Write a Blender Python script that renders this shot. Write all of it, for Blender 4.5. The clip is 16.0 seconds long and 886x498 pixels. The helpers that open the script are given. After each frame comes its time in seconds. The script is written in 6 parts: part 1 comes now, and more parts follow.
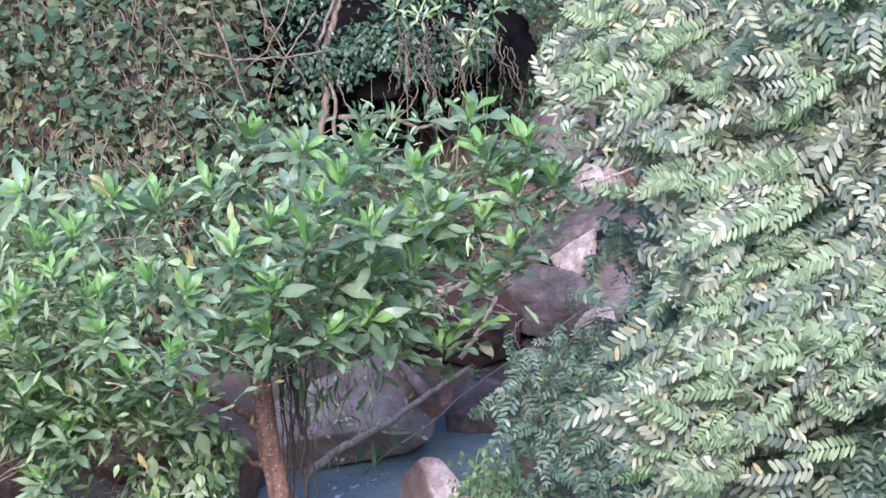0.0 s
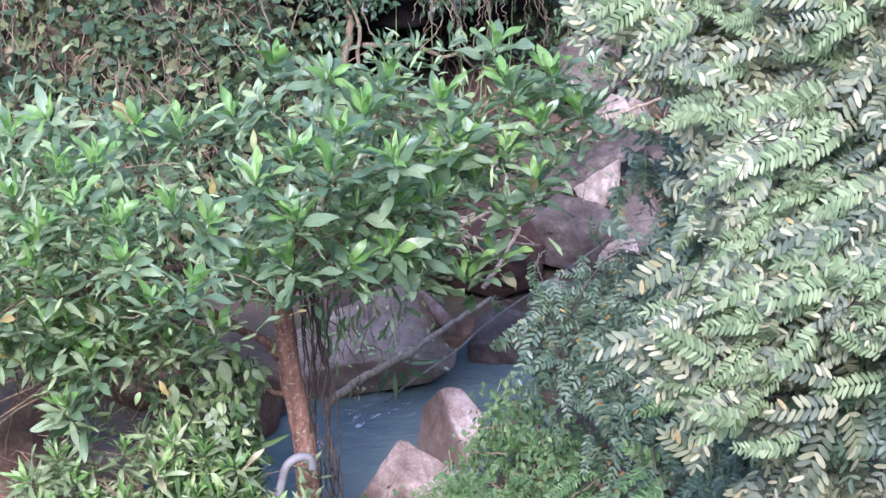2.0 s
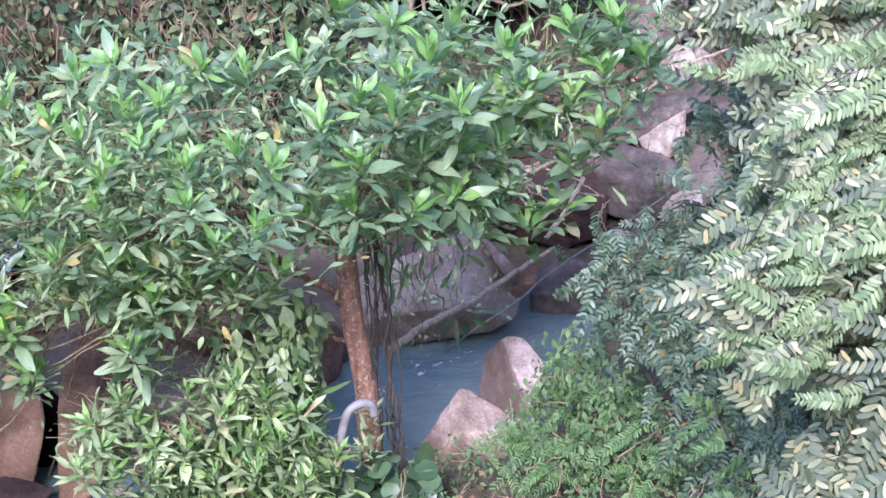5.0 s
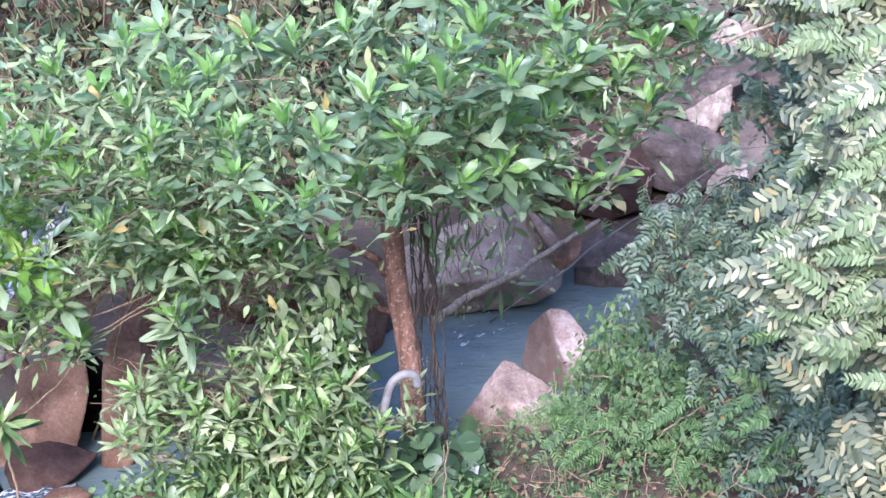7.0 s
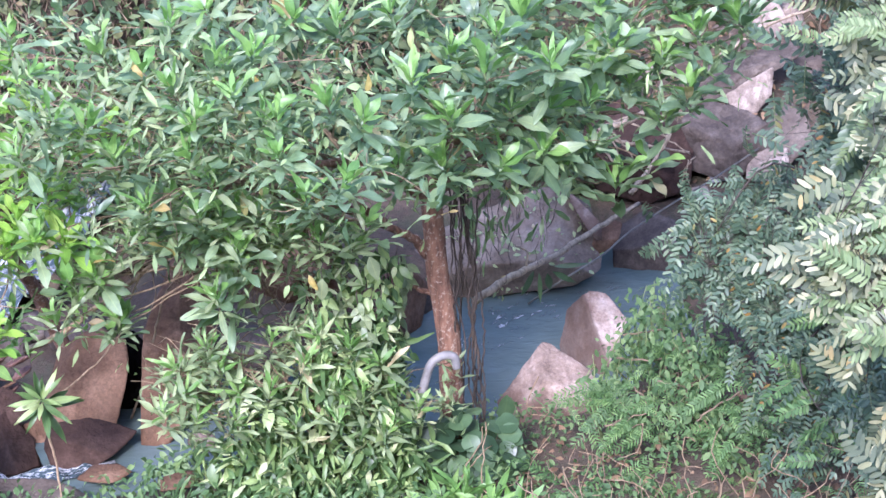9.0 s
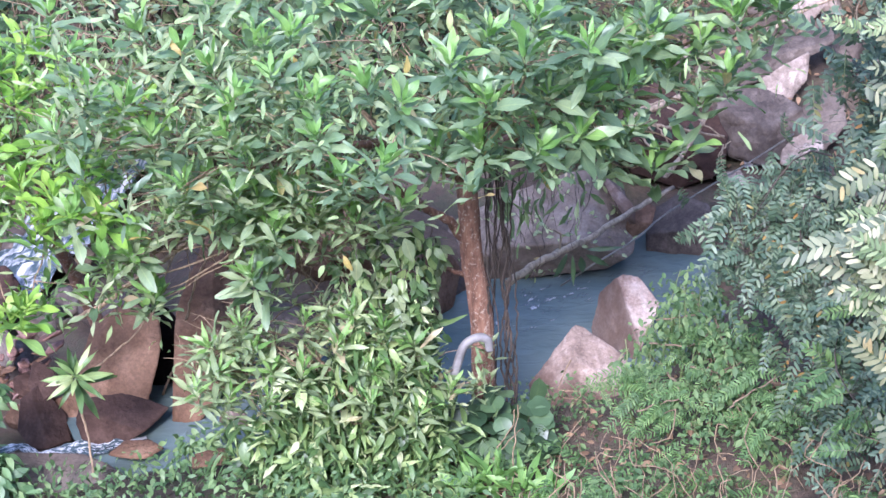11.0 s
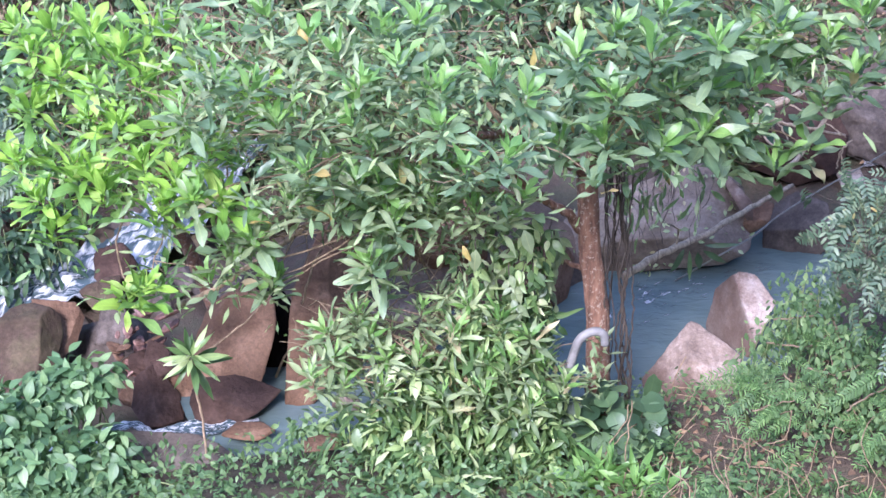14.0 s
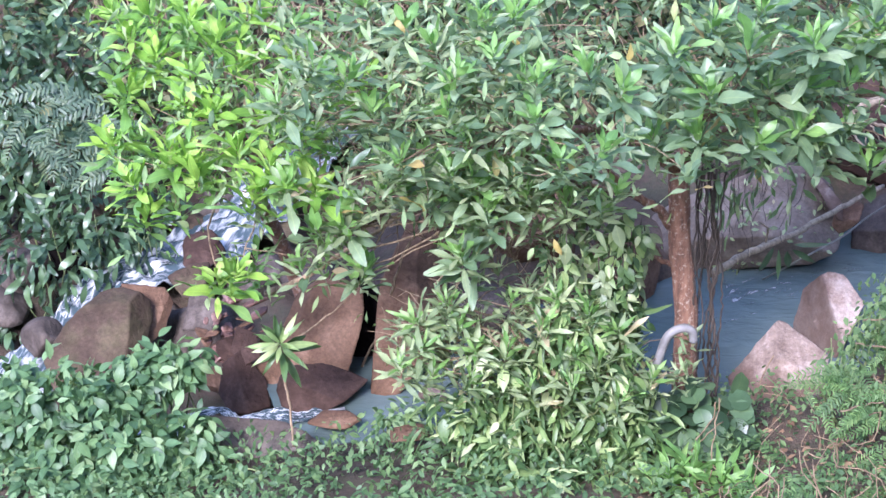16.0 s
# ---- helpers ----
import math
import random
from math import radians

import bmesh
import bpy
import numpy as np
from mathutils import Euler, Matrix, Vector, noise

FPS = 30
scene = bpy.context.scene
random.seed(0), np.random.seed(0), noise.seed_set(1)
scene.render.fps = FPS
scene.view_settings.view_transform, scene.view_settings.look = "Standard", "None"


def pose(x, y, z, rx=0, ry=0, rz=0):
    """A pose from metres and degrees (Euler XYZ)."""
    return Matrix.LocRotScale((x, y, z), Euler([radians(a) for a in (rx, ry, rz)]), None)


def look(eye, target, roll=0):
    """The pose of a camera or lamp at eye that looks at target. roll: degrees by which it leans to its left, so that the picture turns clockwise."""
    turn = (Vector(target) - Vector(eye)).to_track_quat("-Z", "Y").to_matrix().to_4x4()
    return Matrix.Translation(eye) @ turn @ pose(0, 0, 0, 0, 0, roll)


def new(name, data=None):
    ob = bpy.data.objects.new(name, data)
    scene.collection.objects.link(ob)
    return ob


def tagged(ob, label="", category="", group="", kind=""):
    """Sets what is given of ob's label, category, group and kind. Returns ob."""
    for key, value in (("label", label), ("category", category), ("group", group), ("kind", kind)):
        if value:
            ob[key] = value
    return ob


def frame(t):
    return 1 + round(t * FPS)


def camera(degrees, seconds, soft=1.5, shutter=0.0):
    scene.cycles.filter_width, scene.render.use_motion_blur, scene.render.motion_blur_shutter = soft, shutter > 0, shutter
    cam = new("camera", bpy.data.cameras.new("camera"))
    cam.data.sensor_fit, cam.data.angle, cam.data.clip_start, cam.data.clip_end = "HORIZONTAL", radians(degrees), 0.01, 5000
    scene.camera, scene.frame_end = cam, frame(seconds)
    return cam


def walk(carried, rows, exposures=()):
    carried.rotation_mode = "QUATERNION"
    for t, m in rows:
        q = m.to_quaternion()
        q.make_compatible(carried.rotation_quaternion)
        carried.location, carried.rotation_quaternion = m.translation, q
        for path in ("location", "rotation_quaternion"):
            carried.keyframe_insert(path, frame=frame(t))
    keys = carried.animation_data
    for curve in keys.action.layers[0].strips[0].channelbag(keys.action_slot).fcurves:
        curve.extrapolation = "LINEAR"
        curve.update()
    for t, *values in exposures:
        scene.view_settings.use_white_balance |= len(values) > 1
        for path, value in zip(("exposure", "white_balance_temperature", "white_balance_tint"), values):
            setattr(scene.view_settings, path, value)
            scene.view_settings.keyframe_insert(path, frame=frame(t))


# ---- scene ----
cam = camera(22.0, 16.0, 1.5)
PATH = [
    (0.0, (0.2755, -12.1098, 6.4571), (2.2547, -1.0479, 2.2481), -2.339),
    (0.5, (0.2802, -12.0958, 6.4484), (2.2275, -1.0536, 2.1731), -2.357),
    (1.0, (0.2856, -12.0799, 6.4443), (2.1957, -1.0689, 2.0727), -2.388),
    (1.5, (0.2869, -12.0653, 6.4453), (2.1516, -1.0841, 1.9804), -2.137),
    (2.0, (0.2774, -12.0561, 6.4473), (2.1058, -1.1059, 1.8921), -2.028),
    (2.5, (0.2666, -12.0523, 6.4481), (2.0420, -1.1229, 1.8225), -1.656),
    (3.0, (0.2678, -12.0521, 6.4469), (1.9694, -1.1321, 1.7717), -1.819),
    (3.5, (0.2759, -12.0570, 6.4411), (1.9296, -1.1424, 1.7362), -2.190),
    (4.0, (0.2794, -12.0656, 6.4307), (1.8799, -1.1512, 1.7070), -2.129),
    (6.5, (0.2535, -12.0372, 6.4445), (1.5580, -1.1611, 1.5447), -1.879),
    (7.0, (0.2403, -12.0363, 6.4533), (1.5021, -1.1709, 1.5185), -1.659),
    (7.5, (0.2313, -12.0389, 6.4563), (1.4507, -1.1774, 1.5022), -1.752),
    (8.0, (0.2263, -12.0410, 6.4598), (1.3908, -1.1825, 1.4862), -1.830),
    (8.5, (0.2204, -12.0411, 6.4670), (1.3369, -1.1921, 1.4619), -1.693),
    (9.0, (0.2117, -12.0402, 6.4755), (1.2836, -1.1995, 1.4426), -1.477),
    (11.5, (0.1517, -12.0086, 6.5166), (1.0504, -1.2194, 1.3411), -0.842),
    (12.0, (0.1350, -12.0008, 6.5239), (0.9548, -1.2151, 1.3281), -0.873),
    (12.5, (0.1185, -11.9923, 6.5304), (0.8589, -1.2068, 1.3225), -0.162),
    (13.0, (0.1057, -11.9846, 6.5361), (0.7272, -1.1944, 1.3221), -0.240),
    (13.5, (0.0956, -11.9786, 6.5418), (0.6171, -1.1872, 1.3193), -0.280),
    (14.0, (0.0799, -11.9751, 6.5487), (0.4754, -1.1844, 1.3139), -0.314),
    (14.5, (0.0610, -11.9753, 6.5558), (0.3282, -1.1829, 1.3162), -0.181),
    (15.0, (0.0420, -11.9807, 6.5591), (0.1921, -1.1905, 1.3103), -0.262),
    (15.5, (0.0219, -11.9898, 6.5567), (0.0864, -1.2002, 1.3049), -0.171),
    (16.0, (-0.0000, -12.0000, 6.5500), (-0.0000, -1.2145, 1.2895), -0.000),
]
walk(cam, [(t, look(e, g, r)) for t, e, g, r in PATH],
     [(0.0, 2.13, 5500, 31.5), (8.0, 2.39, 5500, 30.5), (16.0, 2.41, 5500, 28.5)])

# ---- light ----
SUN = (-0.25, -0.76, 0.60)          # towards the sun
world = bpy.data.worlds.new("sky")
scene.world = world
world.use_nodes = True
wn = world.node_tree
sky = wn.nodes.new("ShaderNodeTexSky")
sky.sky_type, sky.sun_disc = "NISHITA", False
sky.sun_elevation, sky.sun_rotation = radians(37), radians(198)
wn.links.new(sky.outputs[0], wn.nodes["Background"].inputs[0])
wn.nodes["Background"].inputs[1].default_value = 0.125
sun = new("sun", bpy.data.lights.new("sun", "SUN"))
sun.data.energy, sun.data.angle, sun.data.color = 1.75, radians(14), (1.0, 0.96, 0.9)
sun.matrix_world = look(SUN, (0, 0, 0))


# ---- materials ----
def nodes_of(name):
    m = bpy.data.materials.new(name)
    m.use_nodes = True
    t = m.node_tree
    return m, t, t.nodes["Principled BSDF"], t.nodes["Material Output"]


def add(t, kind, **values):
    n = t.nodes.new(kind)
    for k, v in values.items():
        n.inputs[k].default_value = v
    return n


def ramp(t, fac, stops):
    r = t.nodes.new("ShaderNodeValToRGB")
    e = r.color_ramp.elements
    while len(e) < len(stops):
        e.new(0.5)
    for el, (p, c) in zip(e, stops):
        el.position, el.color = p, (*c, 1)
    t.links.new(fac, r.inputs[0])
    return r.outputs[0]


def mix(t, fac, a, b, blend="MIX"):
    n = t.nodes.new("ShaderNodeMix")
    n.data_type, n.blend_type = "RGBA", blend
    for sock, v in ((n.inputs[0], fac), (n.inputs[6], a), (n.inputs[7], b)):
        if isinstance(v, (int, float)):
            sock.default_value = v
        elif isinstance(v, tuple):
            sock.default_value = (*v, 1)
        else:
            t.links.new(v, sock)
    return n.outputs[2]


def maths(t, op, a, b=0.0):
    n = t.nodes.new("ShaderNodeMath")
    n.operation = op
    for sock, v in ((n.inputs[0], a), (n.inputs[1], b)):
        if isinstance(v, (int, float)):
            sock.default_value = v
        else:
            t.links.new(v, sock)
    return n.outputs[0]


def noise_of(t, scale, detail=4.0, rough=0.6, coords="Object"):
    tc = t.nodes.new("ShaderNodeTexCoord")
    n = add(t, "ShaderNodeTexNoise", Scale=scale, Detail=detail, Roughness=rough)
    t.links.new(tc.outputs[coords], n.inputs["Vector"])
    return n.outputs[0]


def leaf_material(name, stops, rough=0.42, through_light=0.3, rib=0.35, gloss=0.5):
    """Leaves: a tone of its own for each leaf, a pale midrib, side veins, light shining through."""
    m, t, b, out = nodes_of(name)
    geo, info = t.nodes.new("ShaderNodeNewGeometry"), t.nodes.new("ShaderNodeObjectInfo")
    rnd = maths(t, "FRACT", maths(t, "ADD", geo.outputs["Random Per Island"], info.outputs["Random"]))
    base = ramp(t, rnd, stops)
    uv = t.nodes.new("ShaderNodeUVMap")
    sep = t.nodes.new("ShaderNodeSeparateXYZ")
    t.links.new(uv.outputs[0], sep.inputs[0])
    across = maths(t, "ABSOLUTE", maths(t, "SUBTRACT", sep.outputs[1], 0.5))
    line = maths(t, "LESS_THAN", across, 0.045)
    vein = maths(t, "LESS_THAN", maths(t, "FRACT", maths(t, "SUBTRACT", maths(t, "MULTIPLY", sep.outputs[0], 9.0), maths(t, "MULTIPLY", across, 4.0))), 0.14)
    lines = maths(t, "MAXIMUM", line, maths(t, "MULTIPLY", vein, 0.4))
    pale = mix(t, 1.0, base, (1.7, 1.5, 1.3), "MULTIPLY")
    col = mix(t, maths(t, "MULTIPLY", lines, rib), base, pale)
    blotch = ramp(t, noise_of(t, 9.0), [(0.35, (0.78, 0.8, 0.74)), (0.65, (1.12, 1.1, 1.05))])
    col = mix(t, 1.0, col, blotch, "MULTIPLY")
    t.links.new(col, b.inputs["Base Color"])
    b.inputs["Roughness"].default_value = rough
    b.inputs["Specular IOR Level"].default_value = gloss
    bump = add(t, "ShaderNodeBump", Strength=0.25, Distance=0.004)
    t.links.new(lines, bump.inputs["Height"])
    t.links.new(bump.outputs[0], b.inputs["Normal"])
    tr = t.nodes.new("ShaderNodeBsdfTranslucent")
    t.links.new(mix(t, 1.0, col, (1.15, 1.25, 0.55), "MULTIPLY"), tr.inputs[0])
    sh = add(t, "ShaderNodeMixShader", Fac=through_light)
    t.links.new(b.outputs[0], sh.inputs[1])
    t.links.new(tr.outputs[0], sh.inputs[2])
    t.links.new(sh.outputs[0], out.inputs[0])
    return m


def rock_material(name, dark, mid, light, scale=3.0, moss=0.0, rough=0.85, gloss=0.22, second_tone=None):
    """Weathered rock: broad tones, grain, pale lichen, dark cracks, moss where asked for."""
    m, t, b, out = nodes_of(name)
    big = ramp(t, noise_of(t, scale, 6.0, 0.68), [(0.28, dark), (0.5, mid), (0.70, light)])
    fine = ramp(t, noise_of(t, 45.0, 5.0, 0.75), [(0.32, (0.72, 0.71, 0.70)), (0.66, (1.2, 1.19, 1.17))])
    col = mix(t, 1.0, big, fine, "MULTIPLY")
    lichen = ramp(t, noise_of(t, 9.0, 7.0, 0.75), [(0.57, (0, 0, 0)), (0.64, (1, 1, 1))])
    col = mix(t, maths(t, "MULTIPLY", lichen, 0.22), col, light)
    tc = t.nodes.new("ShaderNodeTexCoord")
    bend = add(t, "ShaderNodeTexNoise", Scale=3.0, Detail=4.0)
    t.links.new(tc.outputs["Object"], bend.inputs["Vector"])
    warp = t.nodes.new("ShaderNodeVectorMath")
    warp.operation = "MULTIPLY_ADD"
    warp.inputs[1].default_value = (0.5, 0.5, 0.5)
    t.links.new(bend.outputs["Color"], warp.inputs[0])
    t.links.new(tc.outputs["Object"], warp.inputs[2])
    cell = add(t, "ShaderNodeTexVoronoi", Scale=2.3)
    cell.feature = "DISTANCE_TO_EDGE"
    t.links.new(warp.outputs[0], cell.inputs["Vector"])
    crack = ramp(t, cell.outputs["Distance"], [(0.0, (1, 1, 1)), (0.012, (0, 0, 0))])
    col = mix(t, maths(t, "MULTIPLY", crack, 0.14), col, tuple(v * 0.35 for v in dark))
    if moss:
        g = ramp(t, noise_of(t, 4.0, 6.0, 0.7), [(0.45, (0, 0, 0)), (0.62, (1, 1, 1))])
        col = mix(t, maths(t, "MULTIPLY", g, moss), col, (0.06, 0.075, 0.02))
    # another colour on the low side of a ragged level along an axis
    if second_tone:
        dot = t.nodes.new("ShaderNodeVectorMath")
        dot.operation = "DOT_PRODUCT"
        dot.inputs[1].default_value = second_tone[2]
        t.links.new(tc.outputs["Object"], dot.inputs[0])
        ragged = maths(t, "ADD", dot.outputs["Value"], maths(t, "MULTIPLY", maths(t, "SUBTRACT", noise_of(t, 6.0, 5.0), 0.5), second_tone[3]))
        g = ramp(t, maths(t, "ADD", ragged, 0.5), [(second_tone[0] + 0.5 - second_tone[4], (1, 1, 1)), (second_tone[0] + 0.5 + second_tone[4], (0, 0, 0))])
        col = mix(t, maths(t, "MULTIPLY", g, 0.8), col, second_tone[1])
    t.links.new(col, b.inputs["Base Color"])
    b.inputs["Roughness"].default_value = rough
    b.inputs["Specular IOR Level"].default_value = gloss
    bump = add(t, "ShaderNodeBump", Strength=0.8, Distance=0.03)
    h = maths(t, "ADD", noise_of(t, 7.0, 8.0, 0.62), maths(t, "MULTIPLY", noise_of(t, 60.0, 4.0), 0.18))
    t.links.new(maths(t, "SUBTRACT", h, maths(t, "MULTIPLY", crack, 0.07)), bump.inputs["Height"])
    t.links.new(bump.outputs[0], b.inputs["Normal"])
    return m


def bark_material(name, dark, light, patch=None):
    m, t, b, out = nodes_of(name)
    tc = t.nodes.new("ShaderNodeTexCoord")
    mp = t.nodes.new("ShaderNodeMapping")
    mp.inputs["Scale"].default_value = (38, 38, 9)
    t.links.new(tc.outputs["Object"], mp.inputs[0])
    n = add(t, "ShaderNodeTexNoise", Scale=1.0, Detail=6.0, Roughness=0.65)
    t.links.new(mp.outputs[0], n.inputs["Vector"])
    col = ramp(t, n.outputs[0], [(0.35, dark), (0.65, light)])
    if patch:
        g = ramp(t, noise_of(t, 42.0, 6.0, 0.7), [(0.55, (0, 0, 0)), (0.62, (1, 1, 1))])
        col = mix(t, maths(t, "MULTIPLY", g, 0.7), col, patch)
    t.links.new(col, b.inputs["Base Color"])
    b.inputs["Roughness"].default_value = 0.9
    bump = add(t, "ShaderNodeBump", Strength=0.9, Distance=0.015)
    t.links.new(n.outputs[0], bump.inputs["Height"])
    t.links.new(bump.outputs[0], b.inputs["Normal"])
    return m


def plain_material(name, c, rough=0.6, vary=0.2, scale=20.0):
    m, t, b, out = nodes_of(name)
    lo, hi = tuple(v * (1 - vary) for v in c), tuple(v * (1 + vary) for v in c)
    t.links.new(ramp(t, noise_of(t, scale, 5.0), [(0.35, lo), (0.65, hi)]), b.inputs["Base Color"])
    b.inputs["Roughness"].default_value = rough
    return m


M_BROAD = leaf_material("broad_leaf", [(0.0, (0.110, 0.185, 0.105)), (0.35, (0.155, 0.248, 0.140)), (0.7, (0.235, 0.335, 0.196)), (0.97, (0.350, 0.45, 0.275)), (0.985, (0.330, 0.26, 0.159)), (0.997, (0.464, 0.35, 0.127))], 0.42, 0.48, 0.35, 0.8)
M_UNDER = leaf_material("inner_leaf", [(0.0, (0.099, 0.160, 0.077)), (0.35, (0.220, 0.314, 0.154)), (0.78, (0.352, 0.462, 0.231)), (0.965, (0.30, 0.38, 0.19)), (1.0, (0.30, 0.235, 0.13))], 0.6, 0.35, 0.25, 0.3)
M_YOUNG = leaf_material("young_leaf", [(0.0, (0.13, 0.27, 0.075)), (0.5, (0.19, 0.36, 0.10)), (1.0, (0.28, 0.45, 0.15))], 0.44, 0.45, 0.35, 0.7)
# lime green of young leaves, with the sunlight on this crown painted in
M_LIME = leaf_material("lime_leaf", [(0.0, (0.14, 0.285, 0.048)), (0.45, (0.225, 0.41, 0.068)), (0.8, (0.32, 0.51, 0.092)), (1.0, (0.40, 0.55, 0.16))], 0.5, 0.4)
M_YELLOW = leaf_material("yellow_leaf", [(0.0, (0.27, 0.31, 0.13)), (0.6, (0.34, 0.32, 0.13)), (1.0, (0.40, 0.30, 0.09))], 0.6, 0.3)
M_SHRUB = leaf_material("shrub_leaf", [(0.0, (0.148, 0.207, 0.110)), (0.5, (0.221, 0.288, 0.151)), (0.96, (0.342, 0.414, 0.225)), (1.0, (0.444, 0.369, 0.233))], 0.5, 0.3)
M_PALE = leaf_material("pale_leaf", [(0.0, (0.167, 0.228, 0.127)), (0.5, (0.243, 0.310, 0.171)), (0.98, (0.360, 0.423, 0.248)), (1.0, (0.421, 0.342, 0.232))], 0.45, 0.4, 0.35, 0.7)
M_FROND = leaf_material("frond_leaf", [(0.0, (0.078, 0.105, 0.068)), (0.4, (0.158, 0.192, 0.128)), (0.8, (0.290, 0.305, 0.180)), (0.97, (0.44, 0.425, 0.285)), (1.0, (0.42, 0.32, 0.14))], 0.5, 0.3, 0.2, 0.4)
# dark copy of the feather leaf: shadow among the sprays painted as colour
M_FROND_SHADOW = leaf_material("shadow_frond_leaf", [(0.0, (0.045, 0.080, 0.046)), (0.6, (0.085, 0.135, 0.078)), (1.0, (0.16, 0.21, 0.12))], 0.42, 0.3, 0.2, 0.5)
M_FRONDY = leaf_material("young_frond_leaf", [(0.0, (0.120, 0.180, 0.086)), (0.6, (0.210, 0.285, 0.138)), (1.0, (0.33, 0.395, 0.225))], 0.55, 0.36, 0.2, 0.3)
# shaded copy of the feather leaf: the shade sits in its darker stops
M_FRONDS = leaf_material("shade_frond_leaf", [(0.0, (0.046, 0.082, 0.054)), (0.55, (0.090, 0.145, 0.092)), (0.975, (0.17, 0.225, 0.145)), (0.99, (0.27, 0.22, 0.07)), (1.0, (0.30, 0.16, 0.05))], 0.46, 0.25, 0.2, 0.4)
M_BANKFERN = leaf_material("fern_leaf", [(0.0, (0.075, 0.15, 0.055)), (0.6, (0.12, 0.22, 0.08)), (1.0, (0.20, 0.32, 0.12))], 0.5, 0.35, 0.2, 0.35)
# herb leaf toned a little darker; the bank's shade is in the colour
M_BANKLEAF_SHADED = leaf_material("shaded_bank_leaf", [(0.0, (0.05, 0.10, 0.04)), (0.5, (0.095, 0.17, 0.07)), (1.0, (0.17, 0.25, 0.105))], 0.55, 0.3, 0.2, 0.3)
M_CREEPER = leaf_material("creeper_leaf", [(0.0, (0.034, 0.066, 0.038)), (0.4, (0.056, 0.105, 0.056)), (0.7, (0.088, 0.142, 0.075)), (0.90, (0.125, 0.15, 0.068)), (1.0, (0.17, 0.16, 0.08))], 0.6, 0.3, 0.3, 0.25)
M_HILL = leaf_material("slope_leaf", [(0.0, (0.045, 0.075, 0.035)), (0.4, (0.085, 0.125, 0.055)), (0.75, (0.15, 0.19, 0.085)), (0.93, (0.24, 0.265, 0.13)), (1.0, (0.22, 0.165, 0.09))], 0.55, 0.3, 0.3, 0.35)
M_SHADEBUSH = leaf_material("shaded_bush_leaf", [(0.0, (0.05, 0.105, 0.05)), (0.5, (0.10, 0.19, 0.083)), (0.85, (0.17, 0.28, 0.13)), (1.0, (0.28, 0.39, 0.20))], 0.46, 0.3, 0.35, 0.4)
M_HERB = leaf_material("herb_leaf", [(0.0, (0.056, 0.116, 0.046)), (0.5, (0.100, 0.184, 0.072)), (1.0, (0.168, 0.256, 0.104))], 0.5, 0.3)
M_BUSH = leaf_material("bush_leaf", [(0.0, (0.08, 0.17, 0.065)), (0.5, (0.15, 0.27, 0.10)), (0.85, (0.25, 0.38, 0.16)), (1.0, (0.38, 0.48, 0.24))], 0.42, 0.3)
M_DARKLEAF = leaf_material("dark_leaf", [(0.0, (0.030, 0.062, 0.034)), (0.7, (0.062, 0.115, 0.056)), (1.0, (0.12, 0.20, 0.095))], 0.36, 0.25, 0.3, 0.5)
M_DRY = plain_material("dry_stem", (0.17, 0.125, 0.075), 0.9, 0.5, 6.0)
M_CLIMB = leaf_material("climber_leaf", [(0.0, (0.040, 0.085, 0.030)), (0.4, (0.095, 0.170, 0.060)), (0.72, (0.215, 0.320, 0.120)), (0.92, (0.37, 0.47, 0.21)), (1.0, (0.56, 0.60, 0.38))], 0.4, 0.35)
M_LITTER = leaf_material("dead_leaf", [(0.0, (0.10, 0.06, 0.036)), (0.5, (0.19, 0.115, 0.07)), (1.0, (0.32, 0.215, 0.13))], 0.8, 0.15)
M_TRUNK = bark_material("trunk_bark", (0.100, 0.050, 0.032), (0.255, 0.138, 0.086), (0.40, 0.335, 0.265))
M_TWIG = bark_material("twig_bark", (0.116, 0.080, 0.046), (0.326, 0.235, 0.139))
M_STEM = plain_material("green_stem", (0.15, 0.19, 0.07), 0.6)
M_VINE = bark_material("vine_bark", (0.026, 0.019, 0.014), (0.085, 0.066, 0.050))
M_GREYBARK = bark_material("grey_bark", (0.095, 0.070, 0.042), (0.231, 0.175, 0.108))
M_PALEWOOD = bark_material("pale_dead_wood", (0.170, 0.128, 0.082), (0.39, 0.31, 0.21))
M_GREY = rock_material("grey_rock", (0.055, 0.042, 0.034), (0.100, 0.080, 0.066), (0.170, 0.141, 0.115), 2.0)
M_SLAB = rock_material("smooth_grey_rock", (0.072, 0.055, 0.042), (0.145, 0.117, 0.094), (0.235, 0.198, 0.165), 5.0)
M_FLAKE = rock_material("red_flake", (0.07, 0.036, 0.029), (0.16, 0.090, 0.072), (0.30, 0.20, 0.175), 5.0)
# near black: deep shade of cleft, falls and hollow put into a colour
M_SHADE_BLACK = rock_material("shade_black_rock", (0.004, 0.003, 0.003), (0.007, 0.006, 0.006), (0.014, 0.012, 0.012), 3.0, gloss=0.0)
M_BROWN = rock_material("brown_rock", (0.057, 0.031, 0.019), (0.119, 0.068, 0.041), (0.223, 0.138, 0.089), 2.6)
M_RED = rock_material("red_rock", (0.020, 0.011, 0.008), (0.041, 0.023, 0.017), (0.082, 0.050, 0.038), 3.0)
M_MOSSY = rock_material("mossy_rock", (0.030, 0.020, 0.013), (0.060, 0.040, 0.027), (0.115, 0.080, 0.055), 3.0, 0.25)
